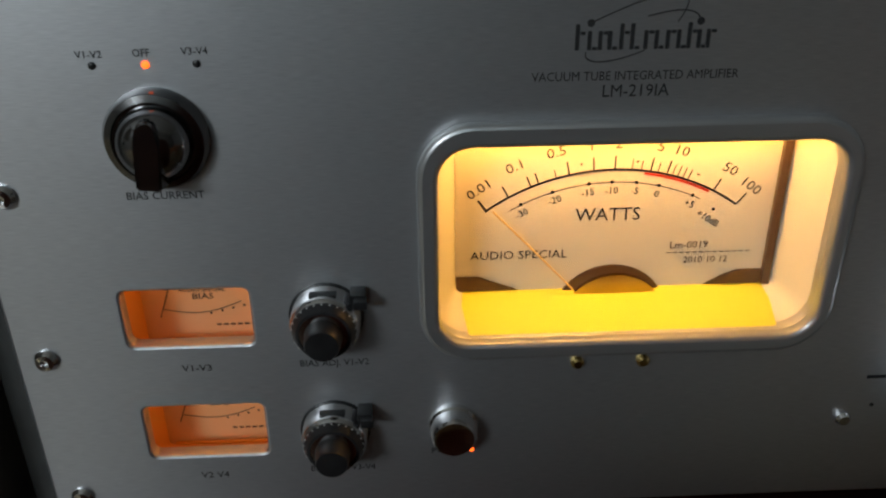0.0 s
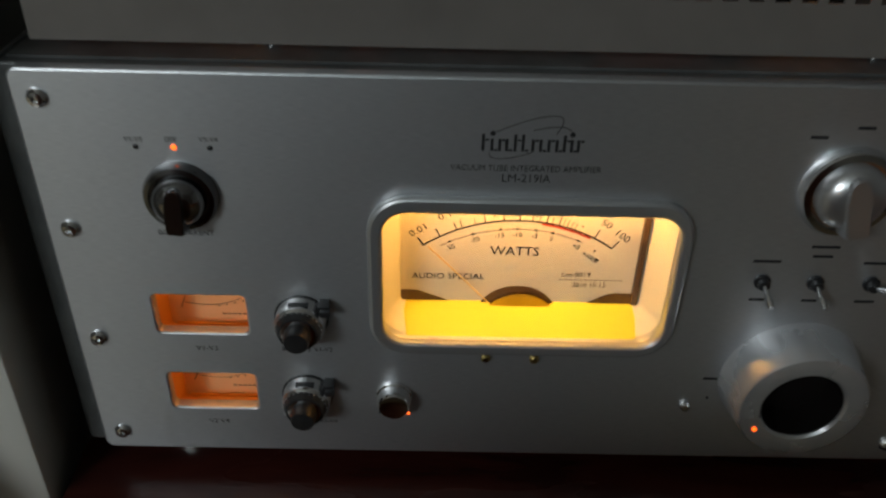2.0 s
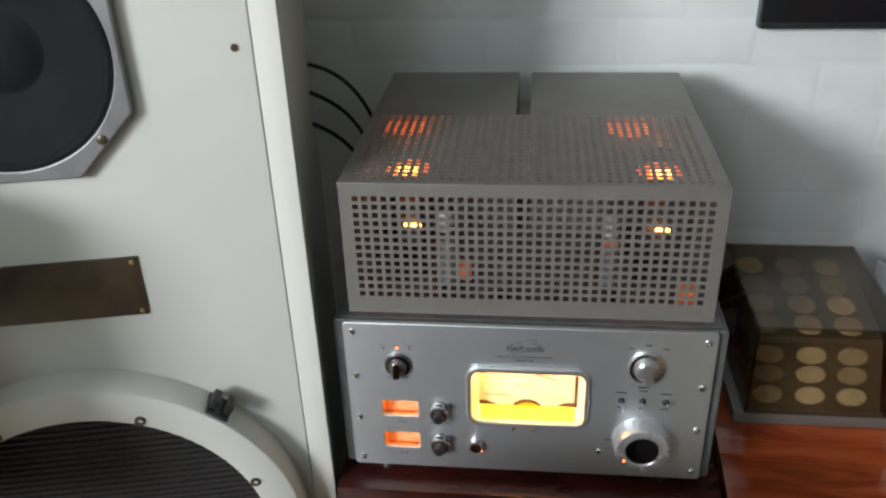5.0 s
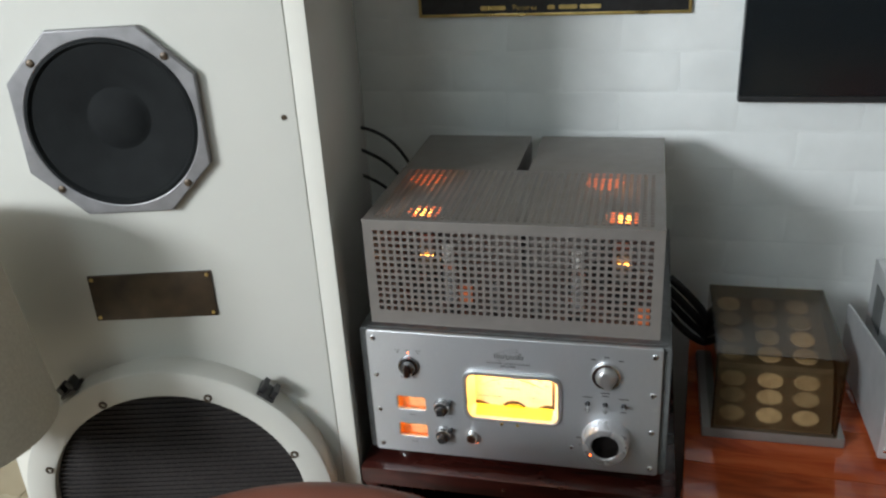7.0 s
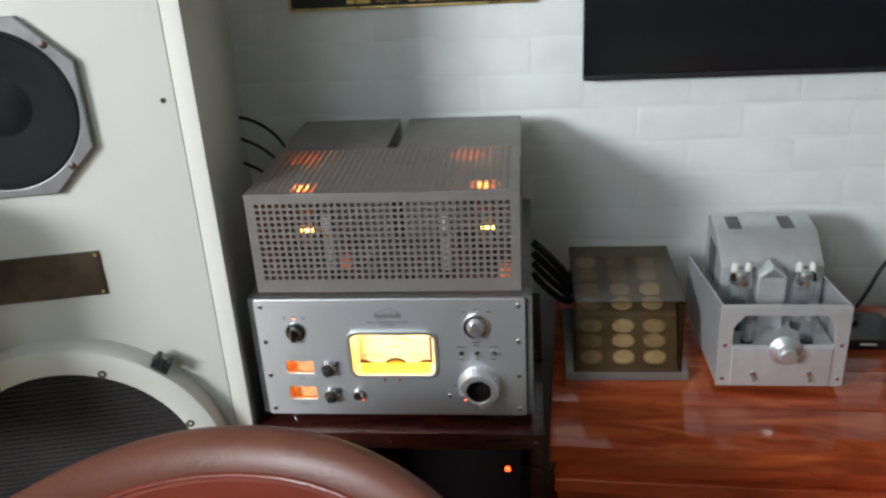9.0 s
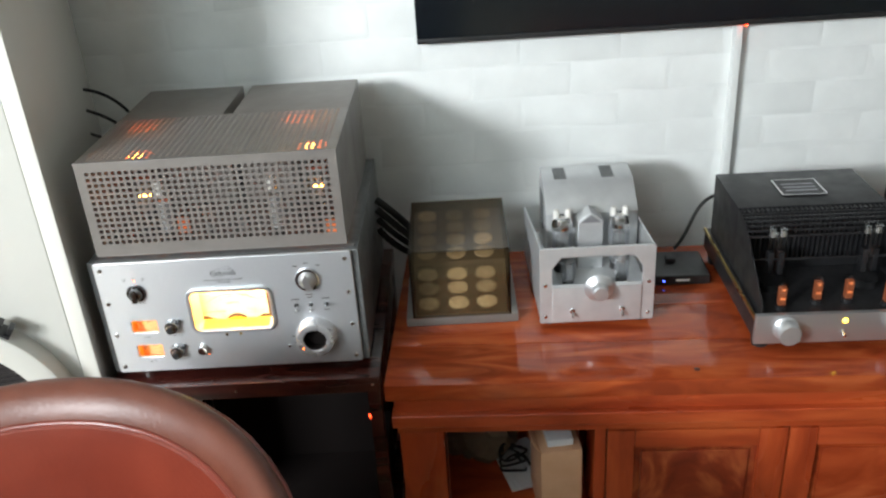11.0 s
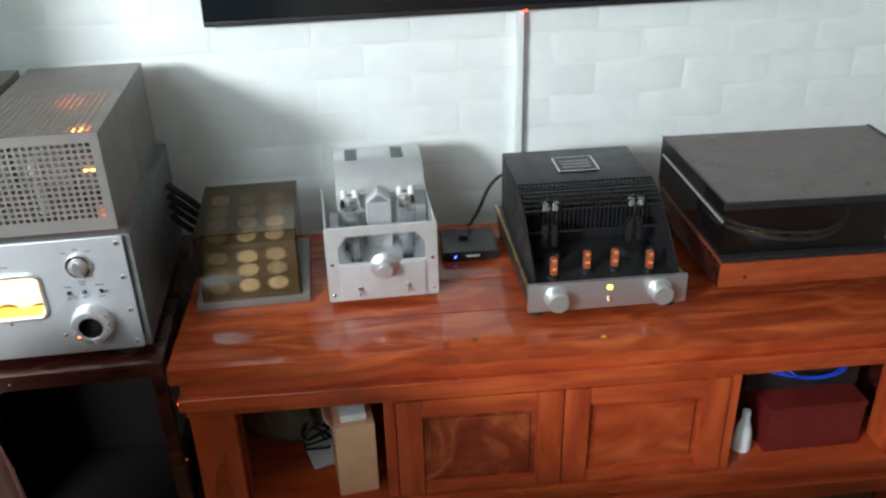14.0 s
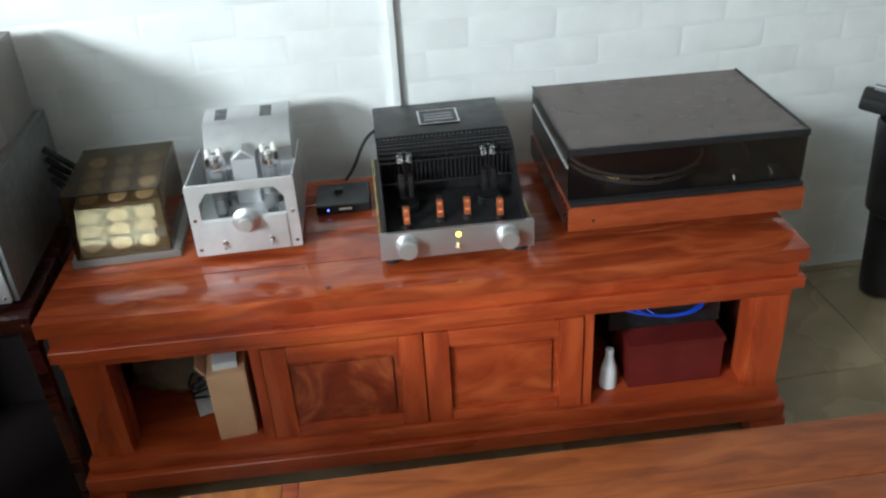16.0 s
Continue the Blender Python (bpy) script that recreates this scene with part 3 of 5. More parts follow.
# the two small bias meters
for x0, x1, z0, z1 in BIAS:
    bm = bmesh.new()
    fr = [bm.verts.new((x, -0.004, z)) for x, z in rrect(x0, x1, z0, z1, 0.004, 4)]
    bk = [bm.verts.new((x, 0.0185, z)) for x, z in rrect(x0 + 0.001, x1 - 0.001, z0 - 0.0115, z1 + 0.006, 0.002, 4)]
    for i in range(len(fr)):
        j = (i + 1) % len(fr)
        if min(fr[i].co.z, fr[j].co.z) < z1 - 0.0005:
            bm.faces.new((fr[i], fr[j], bk[j], bk[i]))
    part("bias_meter_housing", bm, M_AMBER, amp, "amber lit bias meter", world=True)
    part("lamp_hood", box(x0, x1, -0.0035, 0.0185, z1 + 0.0060, z1 + 0.0068), M_FUNNEL, amp, world=True)
    bc = part("bias_card", box(x0, x1, 0.0172, 0.0182, z0 - 0.012, z1 + 0.006), M_BIASCARD, amp, world=True)
    cx = (x0 + x1) / 2
    front_text("BIAS", 0.0036, cx + 0.0005, 0.017, z1 - 0.0168, M_INK, bc, 0, 1.25)
    front_text("AUDIO SPECIAL", 0.0024, cx + 0.0005, 0.017, z1 - 0.0138, M_INK, bc, 0, 1.1)
    ink("bias_arc", [[(cx - 0.0155 + 0.031 * i / 12, z1 - 0.0222 - 0.0032 * math.sin(math.pi * i / 12) + 0.003 * i / 12) for i in range(13)] + [(cx - 0.0155 + 0.031 * i / 12, z1 - 0.0225 - 0.0032 * math.sin(math.pi * i / 12) + 0.003 * i / 12) for i in range(12, -1, -1)]]
        + [disc(cx + 0.003 + 0.0045 * i, z1 - 0.0246 + 0.0011 * i, 0.0005, 8) for i in range(4)] + [bar(cx - 0.0175, z1 - 0.0262, cx - 0.0125, z1 - 0.013, 0.0004)], 0.017, M_INK, bc)
    ink("fine_print", [bar(cx + 0.0045 + 0.0028 * i, z1 - 0.0300, cx + 0.0064 + 0.0028 * i, z1 - 0.0300, 0.0008) for i in range(6)], 0.017, M_BROWN, bc)
    part("pointer_stop", box(x0 + 0.004, x1 - 0.004, 0.0155, 0.0168, z0 - 0.0098, z0 - 0.0089, b=0.0003), M_AMBER, bc, world=True)

# printing on the faceplate
PY = -0.00562
for s, sz, x, z, wd in (("V1-V2", 0.0034, -0.1797, 0.7487, 1.0), ("OFF", 0.0036, -0.1630, 0.7489, 0.9), ("V3-V4", 0.0034, -0.1460, 0.7492, 1.0), ("BIAS CURRENT", 0.0041, -0.1630, 0.6993, 0.98),
                        ("V1-V3", 0.0042, -0.1622, 0.6269, 1.1), ("V2 V4", 0.0042, -0.1622, 0.5736, 1.1), ("BIAS ADJ. V1-V2", 0.0041, -0.1095, 0.6274, 0.95), ("BIAS ADJ. V3-V4", 0.0041, -0.1095, 0.5750, 0.95),
                        ("POWER", 0.0040, -0.0652, 0.5822, 1.1), ("VACUUM TUBE INTEGRATED AMPLIFIER", 0.0044, -0.0023, 0.7380, 0.88), ("LM-219IA", 0.0060, -0.0019, 0.7328, 0.95)):
    front_text(s, sz, x, PY, z, M_INK, amp, 0, wd)
# maker's mark as plain shapes: upright bars with two looping lines
loops = []
for i, x in enumerate([-0.0225, -0.0185, -0.0150, -0.0118, -0.0080, -0.0045, 0.0000, 0.0035, 0.0072, 0.0108, 0.0142, 0.0175, 0.0205]):
    h = 0.0085 if i in (0, 4, 5, 10) else 0.0062
    loops.append(rrect(x - 0.0007, x + 0.0007, 0.7468, 0.7468 + h, 0.0003, 2))
    loops.append(rrect(x + 0.0009, x + 0.0026, 0.7468 if i % 2 else 0.7518, 0.7479 if i % 2 else 0.7529, 0.0003, 2))
ink("maker_mark", loops, PY, M_INK, amp)
ink("maker_mark", [disc(-0.0183, 0.7556, 0.0013), disc(0.0175, 0.7556, 0.0013)], PY, M_INK, amp)
wire("maker_loop", [(-0.0183, PY, 0.7556), (-0.004, PY, 0.7625), (0.010, PY, 0.766), (0.015, PY, 0.7635), (0.010, PY, 0.7555)], 0.00022, M_INK, amp, world=True)
wire("maker_loop", [(-0.0195, PY, 0.7462), (-0.0205, PY, 0.7420), (-0.0125, PY, 0.7415), (0.000, PY, 0.7465)], 0.00022, M_INK, amp, world=True)
wire("maker_loop", [(0.000, PY, 0.7575), (0.012, PY, 0.7605), (0.0165, PY, 0.7595), (0.0175, PY, 0.7556)], 0.00022, M_INK, amp, world=True)
# small print by the switches that cannot be read
ink("small_print", [rrect(x - w, x + w, z - 0.0008, z + 0.0008, 0.0002, 1) for x, z, w in ((0.1204, 0.6895, 0.007), (0.1204, 0.6660, 0.004), (0.147, 0.6930, 0.005), (0.147, 0.6660, 0.004), (0.1751, 0.6895, 0.007),
     (0.1751, 0.6660, 0.005), (0.147, 0.6985, 0.007), (0.148, 0.7620, 0.004), (0.128, 0.757, 0.004), (0.169, 0.757, 0.004), (0.1075, 0.612, 0.004))], PY, M_INK, amp)

# selector lights
for x, mat in ((-0.1792, M_BLACK), (-0.1622, M_LED), (-0.1458, M_BLACK)):
    part("indicator", lathe([(0.0013, 0), (0.0013, 0.0003), (0.0008, 0.0006), (0, 0.0007)], (x, -0.0055, 0.7452), (0, -1, 0), 14), mat, amp, world=True)
part("power_light", lathe([(0.0010, 0), (0.0010, 0.0003), (0.0006, 0.0006), (0, 0.0007)], (-0.0562, -0.0055, 0.5822), (0, -1, 0), 12), M_LED, amp, world=True)


def pointer_knob(x, z, r, mat_ring, mat_body, turn, name, label):
    k = part(name, lathe([(r, 0), (r, 0.003), (r * 0.93, 0.0055), (r * 0.80, 0.0062), (r * 0.78, 0.005), (r * 0.6, 0.005), (0, 0.005)], (x, -0.0055, z), (0, -1, 0), 48), mat_ring, amp, label, world=True)
    part("knob_body", lathe([(r * 0.72, 0), (r * 0.70, 0.003), (r * 0.60, 0.0065), (r * 0.40, 0.0088), (r * 0.18, 0.0098), (0, 0.0100)], (x, -0.0105, z), (0, -1, 0), 40), mat_body, k, world=True)
    prof = [(-0.29, -0.78), (0.29, -0.78), (0.31, 0.10), (0.24, 0.48), (0.10, 0.62), (-0.10, 0.62), (-0.24, 0.48), (-0.31, 0.10)]
    bm = bmesh.new()
    m = Matrix.Translation((x, -0.0120, z)) @ Matrix.Rotation(radians(turn), 4, "Y")
    lo = [bm.verts.new(m @ Vector((r * px, 0, r * pz))) for px, pz in prof]
    hi = [bm.verts.new(m @ Vector((r * px * 0.8, -0.0100 + 0.003 * max(pz, 0), r * pz * 0.94))) for px, pz in prof]
    for i in range(8):
        bm.faces.new((lo[i], lo[(i + 1) % 8], hi[(i + 1) % 8], hi[i]))
    bm.faces.new(hi), bm.faces.new(lo[::-1])
    bmesh.ops.recalc_face_normals(bm, faces=bm.faces[:])
    bmesh.ops.bevel(bm, geom=bm.edges[:], offset=0.0007, segments=2, affect="EDGES")
    part("knob_grip", bm, mat_body, k, world=True)
    return k


pointer_knob(-0.162, 0.7205, 0.0175, M_DARKCHROME, M_GLOSSBLACK, 4, "bias_selector", "black pointer knob on a chrome ring")
pointer_knob(0.1480, 0.7300, 0.0230, M_CHROME, M_KNOB, -12, "source_selector", "silver pointer knob on a chrome ring")

for x, z in ((-0.1110, 0.6490), (-0.1112, 0.5955)):
    d = part("bias_dial", lathe([(0.0134, 0), (0.0134, 0.0016), (0.0130, 0.0022), (0.0130, 0.0085), (0.0126, 0.0100), (0.0119, 0.0106), (0.0100, 0.0142), (0.0070, 0.0148), (0, 0.0148)], (x, -0.0055, z), (0, -1, 0), 48), M_CHROME, amp, "chrome counting dial with a black knob", world=True)
    part("dial_base", lathe([(0.0140, 0), (0.0140, 0.0012), (0.0135, 0.0015)], (x, -0.0055, z), (0, -1, 0), 40), M_BLACK, d, world=True)
    part("dial_scale", lathe([(0.0118, 0.0110), (0.0119, 0.0112), (0.0101, 0.0146), (0.0090, 0.0148)], (x, -0.0056, z), (0, -1, 0), 48), M_BLACK, d, world=True)
    part("dial_knob", lathe([(0.0070, 0.0148), (0.0068, 0.0160), (0.0066, 0.0205), (0.0060, 0.0220), (0, 0.0224)], (x, -0.0055, z), (0, -1, 0), 24), M_BLACK, d, world=True)
    bm = bmesh.new()
    for i in range(26):
        a = 2 * math.pi * i / 26
        h = 0.0024 if i % 5 == 0 else 0.0014
        add_box(bm, -0.0002, 0.0002, -0.0002, 0.0001, -h, 0.0, m=Matrix.Translation((x, -0.0056, z)) @ Matrix.Rotation(a, 4, "Y") @ pose(0, -0.0116, 0.01185, -28))
    part("dial_ticks", bm, M_WHITEINK, d, world=True)
    part("dial_window", box(x - 0.005, x + 0.005, -0.0138, -0.0105, z + 0.0120, z + 0.0132, b=0.0002), M_BLACK, d, world=True)
    part("lock_lever", add_box(box(x + 0.0095, x + 0.0155, -0.0135, -0.0058, z + 0.0075, z + 0.0125, b=0.0012), x + 0.011, x + 0.0160, -0.0165, -0.0125, z + 0.008, z + 0.0115, b=0.001), M_BLACK, d, world=True)

pb = part("power_button", lathe([(0.0100, 0), (0.0100, 0.002), (0.0092, 0.003), (0.0090, 0.0085), (0.0080, 0.010), (0.0070, 0.0097), (0, 0.0093)], (-0.0637, -0.0055, 0.5955), (0, -1, 0), 40), M_CHROME, amp, "round chrome power button", world=True)
for x in (-0.0150, 0.0108):
    part("adjuster_screw", lathe([(0.0026, 0), (0.0026, 0.002), (0.0017, 0.003), (0, 0.0031)], (x, -0.0055, 0.6245), (0, -1, 0), 16), M_BRASS, amp, world=True)
part("phones_socket", lathe([(0.0032, 0), (0.0032, 0.002), (0.0022, 0.0034), (0, 0.0034)], (0.0968, -0.0055, 0.5925), (0, -1, 0), 18), M_CHROME, amp, world=True)
part("pin_hole", lathe([(0.0009, 0), (0.0009, 0.0003), (0, 0.0003)], (0.1085, -0.0055, 0.598), (0, -1, 0), 10), M_BLACK, amp, world=True)
for x, up in ((0.1204, -1), (0.1470, -1), (0.1751, 1)):
    t = part("toggle_switch", lathe([(0.0042, 0), (0.0042, 0.0015), (0.0030, 0.002), (0.0028, 0.005), (0, 0.005)], (x, -0.0055, 0.6775), (0, -1, 0), 18), M_BLACK, amp, "small chrome toggle switch", world=True)
    part("lever", lathe([(0.0012, 0), (0.0012, 0.004), (0.0020, 0.0105), (0.0014, 0.0125), (0, 0.0127)], (x, -0.0095, 0.6775), (0.1, -0.9, 0.45 * up), 12), M_CHROME, t, world=True)

# volume cone
VX, VZ = 0.1495, 0.6140
vol = part("volume_knob", lathe([(0.0375, 0), (0.0372, 0.001), (0.0338, 0.0225), (0.0328, 0.0240), (0.0310, 0.0246), (0.0225, 0.0238), (0.0212, 0.0225), (0.0208, 0.001)], (VX, -0.0055, VZ), (0, -1, 0), 64), M_SATIN, amp, "satin metal volume cone with a dark centre", world=True)
part("knob_centre", lathe([(0.0207, 0.0215), (0.0206, 0.0020), (0, 0.0020)], (VX, -0.0060, VZ), (0, -1, 0), 40), M_DEEPBLACK, vol, world=True)
part("position_light", lathe([(0.0013, 0), (0.0012, 0.0006), (0, 0.0008)], (VX - 0.0225, -0.0298, VZ - 0.0150), (0, -1, 0), 12), M_LED, vol, world=True)

# perforated cage
CG = dict(x0=-0.222, x1=0.2235, y0=0.0095, y1=0.2465, z0=0.7890, z1=0.965)


def perforated(nx, ny, u0, u1, v0, v1, hu0, hu1, hv0, hv1, fill, t, put):
    """Sheet from u0, v0 to u1, v1 with nx by ny square holes; put(u, v, w) gives the place, w the depth."""
    bm = bmesh.new()
    us, vs = [u0], [v0]
    pu, pv = (hu1 - hu0) / nx, (hv1 - hv0) / ny
    for i in range(nx):
        us += [hu0 + pu * (i + (1 - fill) / 2), hu0 + pu * (i + (1 + fill) / 2)]
    for j in range(ny):
        vs += [hv0 + pv * (j + (1 - fill) / 2), hv0 + pv * (j + (1 + fill) / 2)]
    us.append(u1), vs.append(v1)
    vf = [[bm.verts.new(put(u, v, 0)) for v in vs] for u in us]
    vb = [[bm.verts.new(put(u, v, t)) for v in vs] for u in us]
    hole = lambda i, j: 0 <= i < len(us) - 1 and 0 <= j < len(vs) - 1 and i % 2 == 1 and j % 2 == 1
    for i in range(len(us) - 1):
        for j in range(len(vs) - 1):
            if hole(i, j):
                for (a, b) in (((i, j), (i + 1, j)), ((i + 1, j), (i + 1, j + 1)), ((i + 1, j + 1), (i, j + 1)), ((i, j + 1), (i, j))):
                    bm.faces.new((vf[a[0]][a[1]], vf[b[0]][b[1]], vb[b[0]][b[1]], vb[a[0]][a[1]]))
            else:
                bm.faces.new((vf[i][j], vf[i + 1][j], vf[i + 1][j + 1], vf[i][j + 1]))
                bm.faces.new((vb[i][j], vb[i][j + 1], vb[i + 1][j + 1], vb[i + 1][j]))
    return bm


cage = part("cage", box(CG["x1"] - 0.0016, CG["x1"], CG["y0"], CG["y1"], CG["z0"], CG["z1"] - 0.0005), M_CAGE, amp, "grey perforated valve cage", world=True)
part("cage_side", box(CG["x0"], CG["x0"] + 0.0016, CG["y0"], CG["y1"], CG["z0"], CG["z1"] - 0.0005), M_CAGE, cage, world=True)
part("cage_front", perforated(37, 13, CG["x0"], CG["x1"], CG["z0"], CG["z1"], -0.2085, 0.2105, 0.8105, 0.9505, 0.62, 0.0014, lambda u, v, w: (u, CG["y0"] - 0.0004 + w, v)), M_CAGE, cage, world=True)
part("cage_top", perforated(37, 20, CG["x0"], CG["x1"], CG["y0"], CG["y1"], -0.2085, 0.2105, 0.020, 0.240, 0.54, 0.0014, lambda u, v, w: (u, v, CG["z1"] - w)), M_CAGE, cage, world=True)
part("cage_rim", box(CG["x0"] - 0.0008, CG["x1"] + 0.0008, CG["y0"] - 0.0012, CG["y0"] + 0.003, CG["z1"] - 0.003, CG["z1"] + 0.0006, b=0.001), M_CAGE, cage, world=True)
for x0, x1 in ((-0.222, -0.0215), (-0.002, 0.2235)):
    part("transformer_cover", box(x0, x1, 0.2490, 0.445, 0.7805, 0.9645, b=0.003), M_CAGE, amp, "grey transformer cover", world=True)
part("deck", box(-0.235, 0.235, 0.010, 0.447, 0.7802, 0.7812), M_CHASSIS, amp, world=True)
for x in (-0.12, 0.16):
    part("cage_spacer", lathe([(0.004, 0), (0.004, 0.0105), (0, 0.0105)], (x, 0.03, 0.7812), (0, 0, 1), 12), M_CHROME, amp, world=True)


def valve(x, y, z0, r, h, name, hot, label=""):
    v = part(name, lathe([(r * 0.86, 0), (r * 0.86, h * 0.14), (r * 0.80, h * 0.15), (0, h * 0.15)], (x, y, z0), (0, 0, 1), 24), M_BLACK, amp, label, world=True)
    g = part("bulb", lathe([(r * 0.7, h * 0.15), (r, h * 0.24), (r, h * 0.82), (r * 0.72, h * 0.94), (r * 0.2, h), (0, h)], (x, y, z0), (0, 0, 1), 24), M_GLASS, v, world=True)
    g.visible_shadow = False
    part("anode", box(x - r * 0.5, x + r * 0.5, y - r * 0.4, y + r * 0.4, z0 + h * 0.27, z0 + h * 0.66, b=r * 0.1), M_PLATE, v, world=True)
    if hot:
        # rear discs sit above the bulb to fit the camera's view
        part("filament", lathe([(0, 0), (r * 0.42, 0.0005), (r * 0.46, 0.0028), (0, 0.0034)], (x, y + r * (-0.12 if hot > 1 else 0.45), z0 + h * (0.94 if hot > 1 else 1.03)), (0, 0, 1), 16), M_FIL if hot > 1 else M_FIL2, v, "bright orange filament disc placed to fit the camera view", world=True)
        # added glowing disc paints the filament's scattered light
        part("filament_glow", lathe([(0, 0), (r * (0.95 if hot > 1 else 1.05), 0.0004), (0, 0.0012)], (x, y + r * (0.3 if hot > 1 else 0.30), z0 + h * (0.925 if hot > 1 else 1.08)), (0, 0, 1), 16), M_HOT, v, world=True)
        if hot > 1:
            part("filament", box(x - r * 0.20, x + r * 0.52, y - r * 0.62, y - r * 0.52, z0 + h * 0.475, z0 + h * 0.502), M_FIL, v, world=True)
    return v


for x, y in ((-0.157, 0.128), (0.162, 0.128), (-0.172, 0.2140), (0.128, 0.2140)):
    valve(x, y, 0.7812, 0.030, 0.160, "power_valve", 2 if y < 0.15 else 1, "large power valve with glowing filament")
for x, y in ((-0.101, 0.058), (0.099, 0.052)):
    v = valve(x, y, 0.7812, 0.0155, 0.118, "driver_valve", False, "driver valve with a white band for its shine")
    part("shield", lathe([(0.0105, 0.030), (0.0105, 0.088), (0, 0.088)], (x, y, 0.7812), (0, 0, 1), 18), M_SILVER, v, world=True)
    # white band stands in for the bright reflection on the getter
    part("getter_shine", lathe([(0.0085, 0.104), (0.0088, 0.106), (0.0088, 0.126), (0.0070, 0.129), (0, 0.129)], (x, y - 0.008, 0.7812), (0, 0, 1), 20), M_CERAMIC, v, "white band painting the getter shine", world=True)
for x, y in ((-0.03, 0.06), (0.035, 0.06)):
    v = valve(x, y, 0.7812, 0.0105, 0.062, "small_valve", False)
    part("getter", lathe([(0.0102, 0.050), (0.0078, 0.058), (0, 0.0615)], (x, y, 0.7812), (0, 0, 1), 16), M_GETTER, v, world=True)
for x, y in ((0.196, 0.052), (-0.085, 0.098)):
    v = valve(x, y, 0.7812, 0.0105, 0.055, "small_valve", False)
    part("heater_glow", box(x - 0.006, x + 0.006, y - 0.0085, y - 0.0080, 0.797, 0.812), M_HEATER, v, world=True)
    # wider glowing sheet is added to paint the heater's spread light
    part("heater_glow", box(x - 0.011, x + 0.011, y - 0.0075, y - 0.0070, 0.790, 0.822), M_GLOW, v, world=True)

amp.matrix_basis = AMP

# rack below the amplifier
rack = thing("equipment_rack", pose(0, 0, 0), "dark mahogany equipment rack under the silver amplifier", "rack")
part("top_board", box(-0.252, 0.2595, -0.030, 0.50, 0.500, 0.533, b=0.003), M_MAHOG, rack, world=True)
part("side_panel", box(-0.250, -0.228, -0.022, 0.49, 0.0, 0.4995, b=0.002), M_MAHOG, rack, world=True)
for y0, y1 in ((-0.022, 0.002), (0.44, 0.49)):
    part("post", box(0.2335, 0.2575, y0, y1, 0.0, 0.4995, b=0.002), M_MAHOG, rack, world=True)
part("side_rail", box(0.2340, 0.2570, 0.0022, 0.4398, 0.448, 0.4993, b=0.002), M_MAHOG, rack, world=True)
part("side_rail", box(0.2340, 0.2570, 0.0022, 0.4398, 0.0, 0.06, b=0.002), M_MAHOG, rack, world=True)
# back, bottom and cases are blackened in place of the rack's inner shade
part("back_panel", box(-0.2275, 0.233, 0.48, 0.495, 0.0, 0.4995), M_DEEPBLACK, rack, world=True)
for x in (-0.01, 0.245):
    part("screw", lathe([(0.003, 0), (0.003, 0.001), (0, 0.0016)], (x, -0.030, 0.5165), (0, -1, 0), 10), M_CHROME, rack, world=True)
part("bottom_board", box(-0.2275, 0.2330, -0.015, 0.4795, 0.012, 0.030), M_DEEPBLACK, rack, "bottom board blackened for shade in the rack", world=True)
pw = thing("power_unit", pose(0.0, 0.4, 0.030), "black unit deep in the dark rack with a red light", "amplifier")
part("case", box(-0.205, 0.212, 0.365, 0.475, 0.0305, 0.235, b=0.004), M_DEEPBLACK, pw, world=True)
part("power_light", lathe([(0.0066, 0), (0.0066, 0.002), (0.004, 0.0035), (0, 0.004)], (0.180, 0.3645, 0.142), (0, -1, 0.3), 14), M_REDLED, pw, "glowing red power light", world=True)
sl = thing("power_strip", pose(0.222, 0.2, 0.030), "black power strip standing in the dark rack", "power strip")
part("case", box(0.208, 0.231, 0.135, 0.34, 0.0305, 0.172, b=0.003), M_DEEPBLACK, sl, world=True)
part("power_light", lathe([(0.0022, 0), (0.0022, 0.001), (0, 0.002)], (0.225, 0.1345, 0.159), (0, -1, 0.3), 12), M_HEATER, sl, world=True)

# ---- loudspeaker ----
SA = 12.8
SPK = Matrix.Translation((-0.444, -0.068, 0)) @ Matrix.Rotation(radians(SA), 4, "Z")  # x along its front, y into it
spk = thing("loudspeaker", SPK, "tall white loudspeaker with a black woofer in a white ring", "loudspeaker")
U0, U1, UH = -0.383, 0.193, 1.86
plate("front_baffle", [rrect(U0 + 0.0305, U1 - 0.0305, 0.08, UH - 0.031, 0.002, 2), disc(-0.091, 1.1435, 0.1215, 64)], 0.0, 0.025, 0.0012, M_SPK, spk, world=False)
for x0, x1 in ((U0, U0 + 0.0285), (U1 - 0.0285, U1)):
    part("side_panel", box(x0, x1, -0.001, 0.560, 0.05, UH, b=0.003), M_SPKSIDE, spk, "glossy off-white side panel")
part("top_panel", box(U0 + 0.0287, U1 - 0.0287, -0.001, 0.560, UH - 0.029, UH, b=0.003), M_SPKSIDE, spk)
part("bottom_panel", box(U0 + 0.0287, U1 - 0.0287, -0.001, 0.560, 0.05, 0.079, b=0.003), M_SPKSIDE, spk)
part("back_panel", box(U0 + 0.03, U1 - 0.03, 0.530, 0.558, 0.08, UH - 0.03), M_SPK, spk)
part("plinth", box(U0 + 0.03, U1 - 0.03, 0.03, 0.54, 0.0, 0.0505), M_BLACK, spk)
WU, WZ = -0.101, 0.506
ring = part("woofer_ring", lathe([(0.255, 0), (0.255, 0.039), (0.253, 0.0435), (0.249, 0.045), (0.214, 0.045), (0.209, 0.042), (0.208, 0.030), (0.208, 0)], (WU, -0.0002, WZ), (0, -1, 0), 96), M_SPK, spk, "thick white ring round the woofer")
